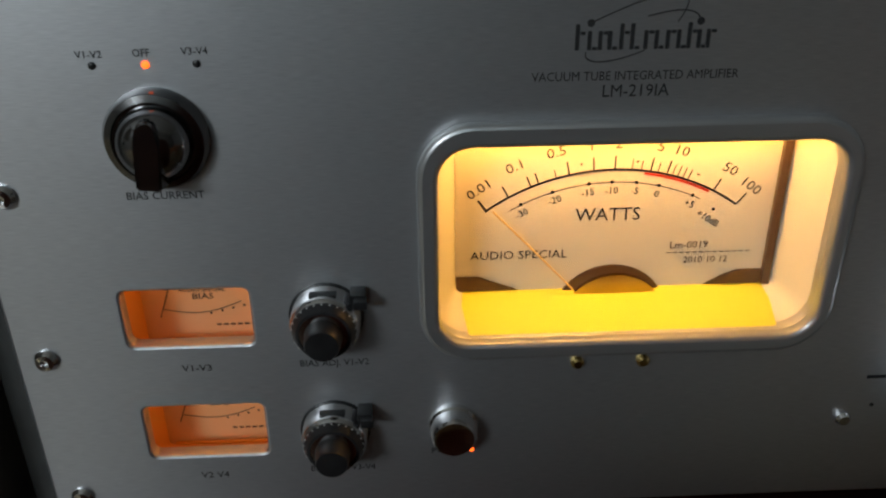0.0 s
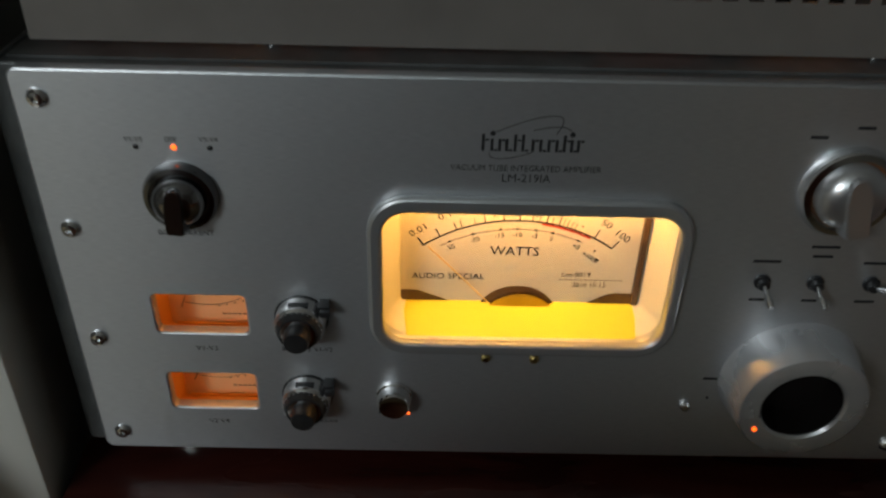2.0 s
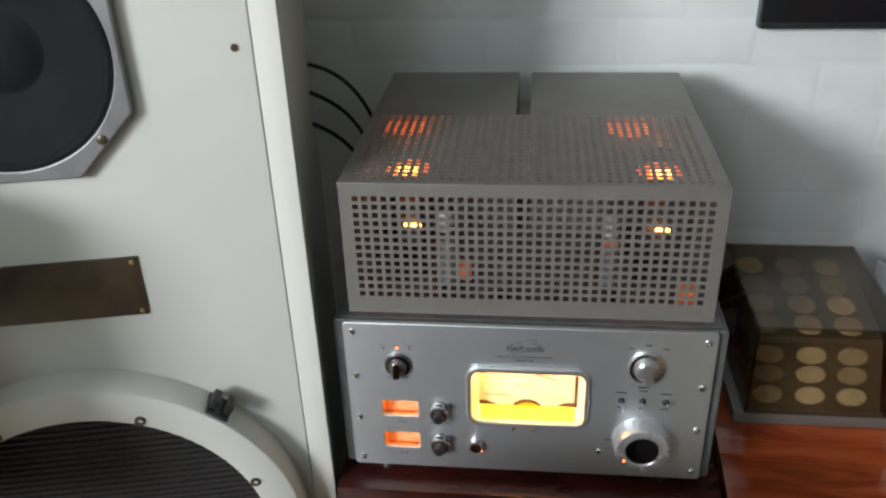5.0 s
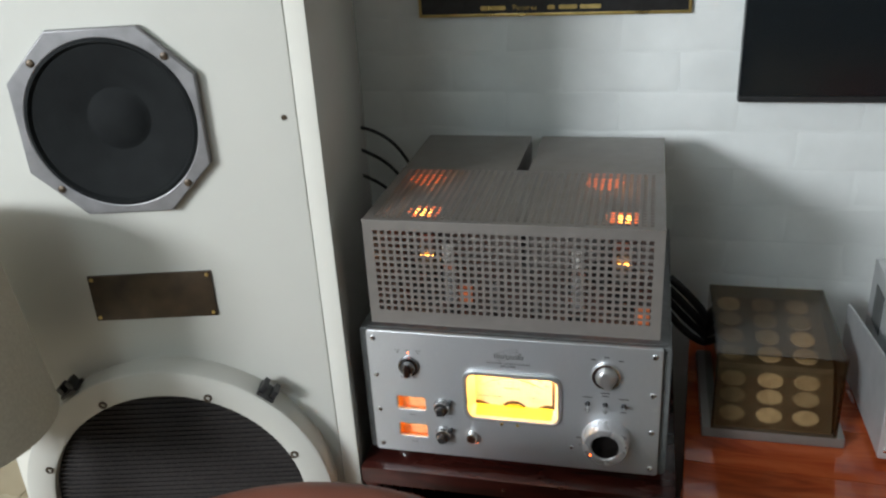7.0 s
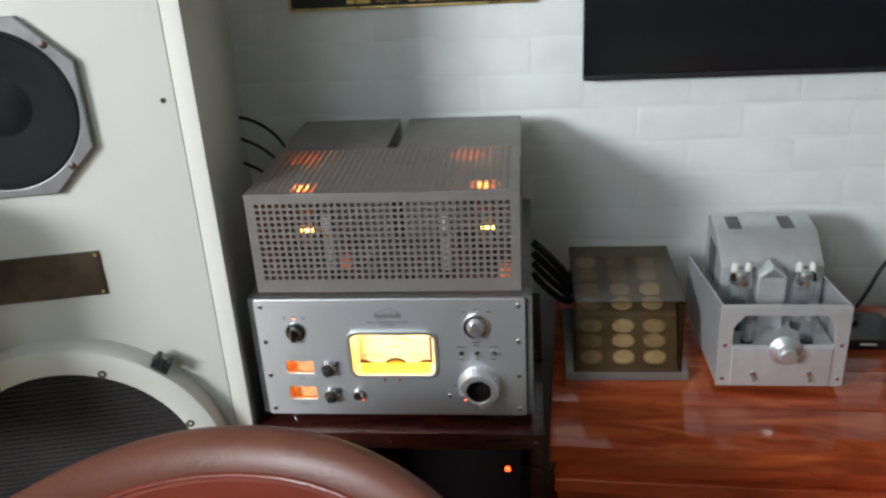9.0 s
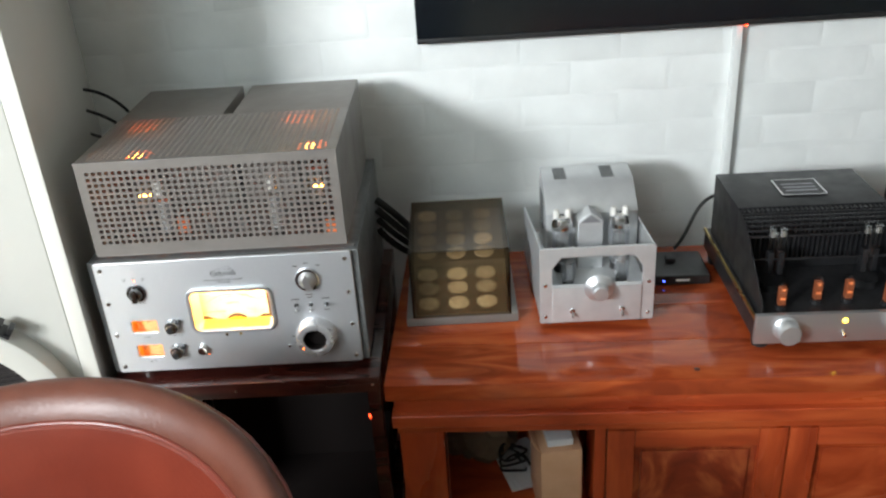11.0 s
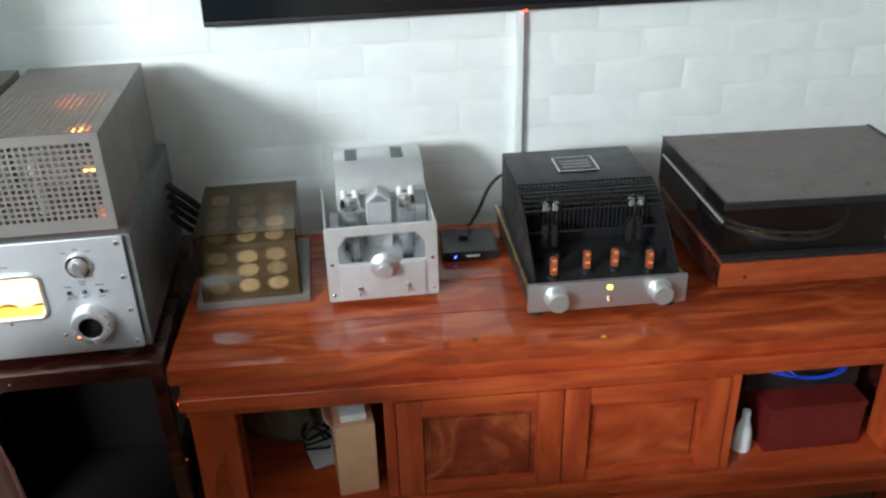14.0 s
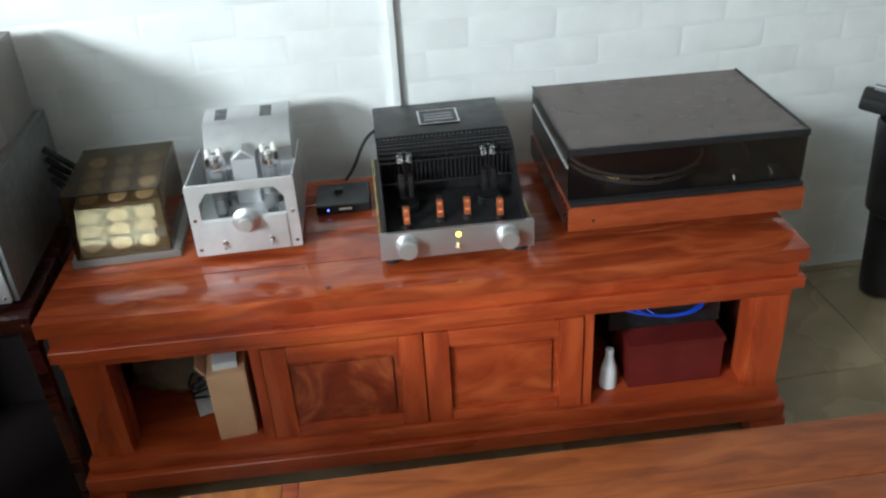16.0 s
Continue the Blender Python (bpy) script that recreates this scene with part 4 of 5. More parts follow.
part("grille", lathe([(0.2085, 0.024), (0.15, 0.027), (0.08, 0.028), (0, 0.0285)], (WU, 0, WZ), (0, -1, 0), 64), M_GRILLE, spk, "black ribbed woofer grille")
bm = bmesh.new()
for i in range(46):
    z = WZ - 0.202 + i * 0.009
    h = math.sqrt(max(0.206 ** 2 - (z - WZ) ** 2, 0))
    if h > 0.02:
        add_box(bm, WU - h, WU + h, -0.0315, -0.0275, z - 0.0016, z + 0.0016)
part("grille_ribs", bm, M_GRILLE, spk)
for k in range(8):
    a = radians(69 - 45 * k)
    part("ring_bolt", lathe([(0.0068, 0), (0.0068, 0.0012), (0.0035, 0.002), (0.003, -0.002), (0, -0.002)], (WU + 0.2305 * math.cos(a) * 0.945, -0.0452, WZ + 0.2305 * math.sin(a) * 0.945), (0, -1, 0), 14), M_PLAQUE, ring)
for a in (50, 122):
    m = Matrix.Translation((WU, 0, WZ)) @ Matrix.Rotation(radians(90 - a), 4, "Y")
    bm = add_box(bmesh.new(), -0.015, 0.015, -0.046, -0.012, 0.2575, 0.264, b=0.002, m=m)
    add_box(bm, -0.014, -0.005, -0.042, -0.018, 0.2635, 0.277, b=0.002, m=m)
    add_box(bm, 0.005, 0.014, -0.042, -0.018, 0.2635, 0.277, b=0.002, m=m)
    part("clamp", bm, M_BLACK, spk, "black clamp at the rim of the ring")
# midrange driver in an eight-sided cast frame
MU, MZ = -0.091, 1.1435
oct_ = [(MU + sx, MZ + sz) for sx, sz in ((0.058, 0.129), (0.1245, 0.063), (0.1245, -0.063), (0.060, -0.129), (-0.060, -0.129), (-0.1290, -0.063), (-0.1290, 0.063), (-0.063, 0.129))]
mid = mesh_part("driver_frame", curve_mesh("driver_frame", [oct_, disc(MU, MZ, 0.1205, 64)], "2D", True, 0.005, 0.002, 2, Matrix.Translation((0, -0.0072, 0)) @ FACE), M_FRAME, spk, "grey eight-sided cast driver frame")
part("driver_cone", lathe([(0.1208, 0.006), (0.118, 0.0145), (0.114, 0.0155), (0.110, 0.010), (0.106, 0.010), (0.046, -0.018), (0.044, -0.018), (0.038, -0.014), (0.022, -0.0095), (0, -0.008)], (MU, -0.0005, MZ), (0, -1, 0), 64), M_CONE, spk, "black paper cone with rubber edge")
for a in (45, 135, 225, 315):
    part("frame_screw", lathe([(0.0055, 0), (0.0055, 0.0015), (0.003, 0.0028), (0, 0.0028)], (MU + 0.1285 * math.cos(radians(a)), -0.0142, MZ + 0.1285 * math.sin(radians(a)) * 0.99), (0, -1, 0), 12), M_PLAQUE, mid)
pq = part("plaque", box(-0.185, 0.0035, -0.0035, 0.001, 0.832, 0.908, b=0.0008), M_PLAQUE, spk, "dark bronze plaque with brass pins")
for x in (-0.179, -0.0025):
    for z in (0.838, 0.902):
        part("pin", lathe([(0.0032, 0), (0.0028, 0.001), (0, 0.0018)], (x, -0.0036, z), (0, -1, 0), 12), M_BRASS, pq)
part("grille_stud", lathe([(0.0042, 0), (0.0042, 0.0008), (0.002, 0.001), (0, 0.0006)], (0.146, -0.0002, 1.137), (0, -1, 0), 12), M_PLAQUE, spk)

# black leads behind the amplifier
for pts in ([(-0.36, 0.44, 1.00), (-0.32, 0.46, 0.985), (-0.27, 0.47, 0.93), (-0.24, 0.48, 0.80), (-0.24, 0.49, 0.62), (-0.24, 0.50, 0.545)], [(-0.37, 0.42, 0.965), (-0.32, 0.45, 0.935), (-0.275, 0.46, 0.885), (-0.245, 0.48, 0.75), (-0.24, 0.515, 0.545)],
            [(-0.37, 0.40, 0.92), (-0.33, 0.43, 0.895), (-0.28, 0.46, 0.84), (-0.25, 0.48, 0.7), (-0.245, 0.53, 0.545)]):
    c = thing("speaker_cable", pose(*pts[0]), "black cable hanging between loudspeaker and amplifier", "cable", "speaker cables")
    wire("jacket", [(x, y, z - 0.020 * (z > 0.6)) for x, y, z in pts], 0.0035, M_RUBBER, c, world=True)
c = thing("power_cable", pose(0.25, 0.3, 0.7), "thick black cables bundled beside the amplifier", "cable")
for dz, dx, r in ((0.0, 0.0, 0.008), (-0.024, -0.004, 0.008), (-0.046, -0.008, 0.007), (-0.070, -0.012, 0.007)):
    wire("jacket", [(0.244, 0.37, 0.718 + dz), (0.266 + dx, 0.365, 0.702 + dz), (0.300 + dx, 0.385, 0.655 + dz), (0.328 + dx, 0.425, 0.600 + dz * 0.7), (0.345 + dx, 0.445, 0.535)], r, M_RUBBER, c, world=True)

# ---- sideboard ----
SBM = pose(0.27, -0.045, 0, 0, 0, -2.8)  # x along its length, y towards the wall
sb = thing("sideboard", SBM, "long reddish hardwood sideboard with two panelled doors and open ends", "sideboard")
SL, SD, ST = 1.553, 0.53, 0.524
for i in range(4):
    y0 = -0.004 + i * (SD / 4)
    part("top_plank", box(-0.002, SL, y0, y0 + SD / 4 - 0.0008, 0.490, ST, b=0.002), M_WOODTOP, sb)
part("cornice", box(0.012, SL - 0.008, 0.012, SD - 0.02, 0.452, 0.4898, b=0.002), M_WOOD, sb)
part("frieze", box(0.006, SL + 0.004, -0.002, SD - 0.012, 0.424, 0.4518, b=0.005, seg=3), M_WOOD, sb)
part("rail", box(0.012, SL - 0.010, 0.020, SD - 0.03, 0.396, 0.4238, b=0.002), M_WOOD, sb)
for x0, x1 in ((0.014, 0.100), (1.470, 1.545)):
    for y0, y1 in ((0.024, 0.100), (SD - 0.11, SD - 0.035)):
        part("post", box(x0, x1, y0, y1, 0.146, 0.3958, b=0.004), M_WOODV, sb)
# added panels, coloured dark in place of shade inside the open ends
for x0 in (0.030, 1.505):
    part("end_panel", box(x0, x0 + 0.012, 0.1005, SD - 0.1105, 0.146, 0.3957), M_MAHOG, sb, "end panel coloured dark for shade in the open end")
part("bottom_board", box(0.004, SL - 0.004, 0.012, SD - 0.02, 0.108, 0.1458, b=0.003), M_WOOD, sb)
part("base_moulding", box(-0.010, SL + 0.012, -0.004, SD - 0.01, 0.064, 0.1078, b=0.008, seg=3), M_WOOD, sb)
part("plinth", box(0.03, SL - 0.03, 0.075, SD - 0.03, 0.0, 0.0638, b=0.003), M_WOOD, sb)
for x in (-0.012, SL - 0.062):
    for y in (-0.006, SD - 0.10):
        part("foot", box(x, x + 0.080, y, y + 0.080, 0.0, 0.0638, b=0.006), M_WOOD, sb)
# dark colour paints the shade at the back of the open ends
part("back_board", box(0.02, SL - 0.02, SD - 0.034, SD - 0.022, 0.146, 0.3958), M_MAHOG, sb, "back board coloured dark for shade in the open ends")
for x in (0.388, 1.094):
    part("partition", box(x, x + 0.022, 0.024, SD - 0.04, 0.146, 0.3958, b=0.002), M_WOODV, sb)
for x0, x1 in ((0.412, 0.7485), (0.7515, 1.092)):
    d = part("door", box(x0, x0 + 0.052, 0.018, 0.040, 0.150, 0.393, b=0.003), M_WOODV, sb, "panelled hardwood door")
    part("stile", box(x1 - 0.052, x1, 0.018, 0.040, 0.150, 0.393, b=0.003), M_WOODV, d)
    part("rail", box(x0 + 0.0523, x1 - 0.0523, 0.018, 0.040, 0.352, 0.393, b=0.003), M_WOOD, d)
    part("rail", box(x0 + 0.0523, x1 - 0.0523, 0.018, 0.040, 0.150, 0.176, b=0.003), M_WOOD, d)
    bm = box(x0 + 0.050, x1 - 0.050, 0.030, 0.036, 0.174, 0.354)
    add_box(bm, x0 + 0.066, x1 - 0.066, 0.0245, 0.0300, 0.190, 0.338, b=0.0045, seg=2)
    part("panel", bm, M_WOODP if x0 < 0.5 else M_WOODQ, d, "dark figured wood panel" if x0 < 0.5 else "plain reddish wood panel")
part("knot", lathe([(0.006, 0), (0.005, 0.0004), (0, 0.0005)], (0.571, 0.028, ST), (0, 0, 1), 10), M_MAHOG, sb)


def on_sb(x, y, z=ST, turn=0.0):
    return SBM @ pose(x, y, z, 0, 0, turn)


# things in the open ends
crt = thing("cardboard_carton", on_sb(0.320, 0.104, 0.146, 8), "open cardboard carton standing in the sideboard", "carton")
part("body", box(-0.042, 0.040, -0.06, 0.06, 0, 0.178, b=0.001), M_CARD, crt)
part("flap", add_box(bmesh.new(), -0.042, 0.040, -0.0015, 0.0015, 0, 0.035, m=pose(0, 0.062, 0.178, 25)), M_CARD, crt)
part("flap", add_box(bmesh.new(), -0.0015, 0.0015, -0.055, 0.055, 0, 0.030, m=pose(-0.044, 0, 0.178, 0, -30)), M_CARD, crt)
part("insert", box(-0.026, 0.026, -0.045, 0.045, 0.1785, 0.195, b=0.002), M_PAPER, crt)
bag = thing("dark_bag", on_sb(0.16, 0.30, 0.146), "crumpled dark brown bag at the back of the sideboard", "bag")
bm = bmesh.new()
bmesh.ops.create_icosphere(bm, subdivisions=4, radius=0.1)
for v in bm.verts:
    v.co += v.co.normalized() * 0.03 * noise.noise(v.co * 18) + v.co.normalized() * 0.012 * noise.noise(v.co * 55)
    v.co.z = max(v.co.z * 0.85 + 0.06, 0.0)
part("cloth", bm, M_GREYCLOTH, bag)
pp = thing("paper_sheaf", on_sb(0.250, 0.205, 0.146, 18), "white papers lying in the sideboard", "paper")
for i in range(3):
    part("sheet", box(-0.045 + 0.004 * i, 0.05 + 0.004 * i, -0.07, 0.07, 0.001 + 0.004 * i, 0.004 + 0.004 * i, m=pose(0, 0, 0, 0, 0, 6 * i)), M_PAPER, pp)
cb = thing("coiled_cable", on_sb(0.235, 0.19, 0.16), "coiled black cable on the papers", "cable")
for k in range(3):
    wire("jacket", [(0.035 * math.cos(a * 0.6 + k) * (1 - 0.02 * a), 0.03 * math.sin(a * 0.6 + k), 0.004 + 0.02 * k + 0.012 * math.sin(a + k)) for a in range(14)], 0.0028, M_RUBBER, cb)
rb = thing("dark_red_box", on_sb(1.318, 0.140, 0.146, 1.0), "dark red box lying inside the sideboard", "box")
part("body", box(-0.106, 0.112, -0.075, 0.16, 0, 0.106, b=0.002), M_REDBOX, rb)
part("lid", box(-0.108, 0.114, -0.077, 0.162, 0.1065, 0.118, b=0.002), M_REDBOX, rb)
# case enlarged so its black stands in for the bay's deep shade
bk = thing("black_device", on_sb(1.31, 0.20, 0.2642), "black device under blue leads, widened for shade behind it", "device")
part("case", box(-0.13, 0.13, -0.07, 0.12, 0, 0.078, b=0.003), M_BLACK, bk)
for k in range(3):
    bc = thing("network_cable", on_sb(1.27, 0.10, 0.319), "bright blue network cable in a loose loop", "cable", "blue cables")
    wire("jacket", [(-0.13 + 0.05 * k, 0.05, 0.035 + 0.008 * k), (-0.06 + 0.02 * k, -0.01, 0.016 - 0.004 * k), (0.03, -0.03, 0.008 - 0.004 * k), (0.11 + 0.02 * k, -0.015, 0.012 + 0.004 * k), (0.16 - 0.03 * k, 0.05, 0.040)], 0.0022, M_BLUE, bc)
wt = thing("white_spray_bottle", on_sb(1.172, 0.085, 0.146), "small white bottle standing in the sideboard", "bottle")
part("body", lathe([(0, 0), (0.020, 0), (0.021, 0.004), (0.018, 0.05), (0.010, 0.078), (0.009, 0.082), (0, 0.082)], seg=24), M_PAPER, wt)
part("cap", lathe([(0.0095, 0.082), (0.0095, 0.100), (0.008, 0.103), (0, 0.103)], seg=20), M_PAPER, wt)

# ---- smoked display box with pale discs ----
gb = thing("display_box", pose(0.4185, 0.272, ST), "smoked acrylic box over a brown tray of pale discs", "display box")
part("base", box(-0.114, 0.114, -0.120, 0.135, 0, 0.020, b=0.004), M_CAGE, gb, "grey base slab")
# top slope is shaped to catch light, front slope to mirror the window
mesh_part("tray", curve_mesh("tray", [[(-0.110, 0.0205), (0.110, 0.0205), (0.110, 0.150), (-0.064, 0.117)]], "2D", True, 0.092, 0.002, 2, m=pose(0, 0, 0, 90, 0, 90)), M_BOXCARD, gb, "brown card tray, sloped to catch and mirror light")
GX, GT = 0.100, 0.170
SHEETS = ((-GX, GX, -0.122, -0.118, 0.0205, GT), (-GX, GX, 0.122, 0.126, 0.0205, GT), (-GX, -GX + 0.004, -0.1178, 0.1218, 0.0205, GT), (GX - 0.004, GX, -0.1178, 0.1218, 0.0205, GT), (-GX + 0.0042, GX - 0.0042, -0.1178, 0.1218, GT - 0.004, GT))
ac = None
for b in SHEETS:
    ac = part("cover" if ac is None else "cover_pane", box(*b), M_SMOKEFRONT if ac is None else M_SMOKED, gb, "smoked brown acrylic cover")
    ac.visible_shadow = False
bm = lathe([(0, 0), (0.021, 0), (0.021, 0.0018), (0.019, 0.0026), (0, 0.0026)], seg=24)
me_disc = bpy.data.meshes.new("pale_disc")
bm.to_mesh(me_disc)
bm.free()
me_disc.materials.append(M_DISC)
SLOPE = 25.6
# added reflector, its tilt set so the window shows from the camera
film = part("film", add_box(bmesh.new(), -0.093, 0.093, -0.0004, 0.0, 0.004, 0.102, m=pose(0, -0.1168, 0.0215, -SLOPE)), M_FILM, gb, "added glossy film, tilted to mirror the window at the camera")
film.visible_shadow = False
for i, x in enumerate((-0.066, -0.006, 0.052)):
    for j, h in enumerate((0.024, 0.055, 0.083)):
        link_mesh("pale_disc", me_disc, pose(x, -0.1128 + h * math.sin(radians(SLOPE)), 0.0205 + h * math.cos(radians(SLOPE)), 90 - SLOPE) @ Matrix.Diagonal((1, 0.62, 0.6, 1)), gb)
    for j in range(4):
        link_mesh("pale_disc", me_disc, pose(x, -0.040 + 0.044 * j, 0.1235 + 0.00835 * j, 10.7) @ Matrix.Diagonal((0.95, 0.95, 1, 1)), gb)

# ---- small silver valve preamplifier ----
pa = thing("valve_preamplifier", pose(0.684, 0.115, ST, 0, 0, -0.5), "small silver valve preamplifier with an open front frame", "amplifier")
X = 0.1105
plate("front_frame", [rrect(-X, X, 0.015, 0.178, 0.004), [(-0.088, 0.098), (0.088, 0.098), (0.088, 0.135), (0.070, 0.160), (-0.070, 0.160), (-0.088, 0.135)]], 0.0, 0.006, 0.001, M_SILVER, pa, "silver front frame with a cut-out", world=False)
part("front_panel", box(-0.086, 0.086, -0.0035, -0.0002, 0.018, 0.096, b=0.001), M_SILVER, pa)
for sx in (-1, 1):
    me = curve_mesh("side_plate", [[(0.0062, 0.015), (0.30, 0.015), (0.30, 0.135), (0.28, 0.139), (0.0062, 0.177)]], "2D", True, 0.0018, 0, m=pose(sx * (X - 0.003), 0, 0, 90, 0, 90 - 1.6 * sx))
    mesh_part("side_plate", me, M_SILVER, pa)
    for z in (0.030, 0.100):
        part("screw", lathe([(0.004, 0), (0.004, 0.001), (0.002, 0.002), (0, 0.002)], (sx * (X - 0.010), 0, z), (0, -1, 0), 12), M_CHROME, pa)
part("deck", box(-X + 0.007, X - 0.007, 0.0065, 0.300, 0.070, 0.074, b=0.001), M_SILVER, pa)
part("base", box(-X + 0.007, X - 0.007, 0.0065, 0.33, 0.015, 0.020), M_SILVER, pa)
kn = part("volume_knob", lathe([(0.029, 0), (0.029, 0.004), (0.026, 0.007), (0.0195, 0.009), (0.0165, 0.012), (0.0158, 0.028), (0.0140, 0.030), (0, 0.0305)], (0.003, -0.0036, 0.093), (0, -1, 0), 40), M_ALU, pa, "round aluminium volume knob")
for x in (-0.048, 0.049):
    s = part("toggle_switch", lathe([(0.0055, 0), (0.0055, 0.002), (0.004, 0.003), (0, 0.003)], (x, -0.0036, 0.043), (0, -1, 0), 14), M_CHROME, pa)
    part("lever", lathe([(0.0016, 0), (0.0028, 0.013), (0, 0.0145)], (x, -0.006, 0.043), (0, -0.7, -0.7), 10), M_CHROME, s)
me = curve_mesh("transformer_housing", [[(0.155, 0.0755), (0.300, 0.0755), (0.300, 0.228), (0.287, 0.232), (0.220, 0.226), (0.155, 0.180)]], "2D", True, 0.093, 0.002, 2, m=pose(0.012, 0, 0, 90, 0, 90))
hs = mesh_part("transformer_housing", me, M_SILVER, pa, "silver sloped transformer housing")
for x in (-0.045, 0.055):
    bm = bmesh.new()
    for k in range(9):
        add_box(bm, x - 0.013, x + 0.013, 0.2265 + 0.006 * k, 0.2295 + 0.006 * k, 0.2262 + 0.0004 * k, 0.2302 + 0.0005 * k)
    part("vent", bm, M_CHASSIS, hs)
part("side_vent", box(-0.0848, -0.0835, 0.205, 0.262, 0.125, 0.198, b=0.0004), M_CHASSIS, hs)
mesh_part("choke", curve_mesh("choke", [[(-0.021, 0.0745), (0.027, 0.0745), (0.027, 0.178), (0.003, 0.198), (-0.021, 0.178)]], "2D", True, 0.018, 0.002, 2, m=pose(0, 0.133, 0, 90)), M_SILVER, pa, "small silver choke cover with a pitched top")
# thin grey triangle paints the shade on the choke's gable
mesh_part("choke_gable", curve_mesh("choke_gable", [[(-0.018, 0.178), (0.024, 0.178), (0.003, 0.195)]], "2D", True, 0.0006, 0, m=pose(0, 0.1122, 0, 90)), M_CAST, pa)
for x, y, h, r in ((-0.055, 0.112, 0.145, 0.021), (0.060, 0.112, 0.145, 0.021), (-0.050, 0.050, 0.080, 0.0145), (0.056, 0.050, 0.080, 0.0145)):
    v = part("valve", lathe([(r * 0.8, 0), (r * 0.8, h * 0.1), (0, h * 0.1)], (x, y, 0.0742), (0, 0, 1), 18), M_BLACK, pa, "glass valve with silvered tip")
    g = part("bulb", lathe([(r * 0.75, h * 0.1), (r, h * 0.2), (r, h * 0.72), (r * 0.8, h * 0.82), (r * 0.25, h * 0.86), (0, h * 0.87)], (x, y, 0.0742), (0, 0, 1), 20), M_BULB, v)
    g.visible_shadow = False
    part("anode", box(x - r * 0.55, x + r * 0.55, y - r * 0.4, y + r * 0.4, 0.0742 + h * 0.15, 0.0742 + h * 0.56, b=0.001), M_CHASSIS, v)
    if h > 0.1:
        part("getter", lathe([(r * 1.005, h * 0.66), (r * 1.005, h * 0.72), (r * 0.82, h * 0.815), (r * 0.3, h * 0.858)], (x, y, 0.0744), (0, 0, 1), 20), M_GETTER, v, "silvered band of the bulb")
        for dx in (-0.012, 0.012):
            part("cap", lathe([(0.0064, 0), (0.0064, 0.016), (0.0045, 0.020), (0, 0.021)], (x + dx, y, 0.0742 + h * 0.80), (0, 0, 1), 14), M_CERAMIC, v, "white ceramic cap")
    else:
        part("getter", lathe([(r * 0.98, h * 0.66), (r * 0.8, h * 0.80), (r * 0.25, h * 0.865), (0, h * 0.872)], (x, y, 0.0744), (0, 0, 1), 16), M_PLATE, v)
for x in (-0.09, 0.09):
    for y in (0.03, 0.29):
        part("foot", lathe([(0, 0), (0.010, 0), (0.011, 0.015), (0, 0.015)], (x, y, 0), (0, 0, 1), 16), M_RUBBER, pa)

# ---- black router ----
rt = thing("router", pose(0.888, 0.262, ST, 0, 0, -3), "flat black router with a blue light", "router")
part("case", box(-0.062, 0.062, 0.0, 0.115, 0.002, 0.024, b=0.005, seg=3), M_BLACK, rt)
part("badge", box(-0.010, 0.020, -0.0006, 0.001, 0.011, 0.016), M_WHITEINK, rt)
part("status_light", lathe([(0.0022, 0), (0.0022, 0.0006), (0, 0.001)], (-0.035, 0.0, 0.012), (0, -1, 0), 10), M_BLUELED, rt)
part("stub", box(-0.02, 0.0, 0.06, 0.08, 0.024, 0.034, b=0.002), M_BLACK, rt)
lead = thing("black_lead", pose(0.98, 0.36, ST), "thin black lead arching behind the router", "cable")
wire("jacket", [(0.90, 0.375, 0.555), (0.925, 0.385, 0.575), (0.945, 0.40, 0.63), (0.985, 0.42, 0.665), (1.03, 0.43, 0.66), (1.06, 0.44, 0.60)], 0.004, M_RUBBER, lead, world=True)

# ---- black valve amplifier with a caged top ----
A2 = pose(1.112, -0.006, ST, 0, 0, -2.0)
va = thing("caged_valve_amplifier", A2, "black valve amplifier with silver front plate and glowing small valves", "amplifier")
HX = 0.158
fp = part("front_plate", box(-HX, HX, -0.006, 0.004, 0.022, 0.082, b=0.001), M_BEZEL, va, "brushed silver front plate")
part("chassis", box(-HX + 0.006, HX - 0.006, 0.0045, 0.40, 0.020, 0.066, b=0.002), M_BLACK, va)
for sx in (-1, 1):
    part("side_trim", box(sx * (HX - 0.002) - 0.002, sx * (HX - 0.002) + 0.002, 0.0045, 0.39, 0.0665, 0.074, b=0.0008), M_BRASS, va, "thin brass side trim")
    kb = part("control_knob", lathe([(0.0235, 0), (0.0235, 0.003), (0.0215, 0.005), (0.0205, 0.026), (0.019, 0.028), (0, 0.0285)], (sx * 0.103, -0.006, 0.054), (0, -1, 0), 40), M_ALU, va, "turned silver control knob")
part("power_light", lathe([(0.0052, 0), (0.0052, 0.001), (0.003, 0.003), (0, 0.0034)], (0.002, -0.006, 0.067), (0, -1, 0), 14), M_YELLED, va, "yellow power light")
part("switch_tip", lathe([(0.004, 0), (0.003, 0.004), (0.0032, 0.012), (0, 0.013)], (0.0, -0.006, 0.044), (0, -0.9, -0.3), 12), M_CHROME, va)
tc = part("transformer_cover", box(-0.144, 0.144, 0.205, 0.385, 0.0665, 0.203, b=0.003), M_BLACK, va, "black transformer cover")
part("name_plate", box(-0.045, 0.045, 0.250, 0.330, 0.2052, 0.2066, b=0.0004), M_CHROME, tc, "silver rimmed plate")
part("plate_centre", box(-0.041, 0.041, 0.254, 0.326, 0.2064, 0.2072), M_BLACK, tc)
for k in range(3):
    part("plate_line", box(-0.032, 0.032, 0.267 + 0.016 * k, 0.274 + 0.016 * k, 0.2068, 0.2076), M_CAST, tc)
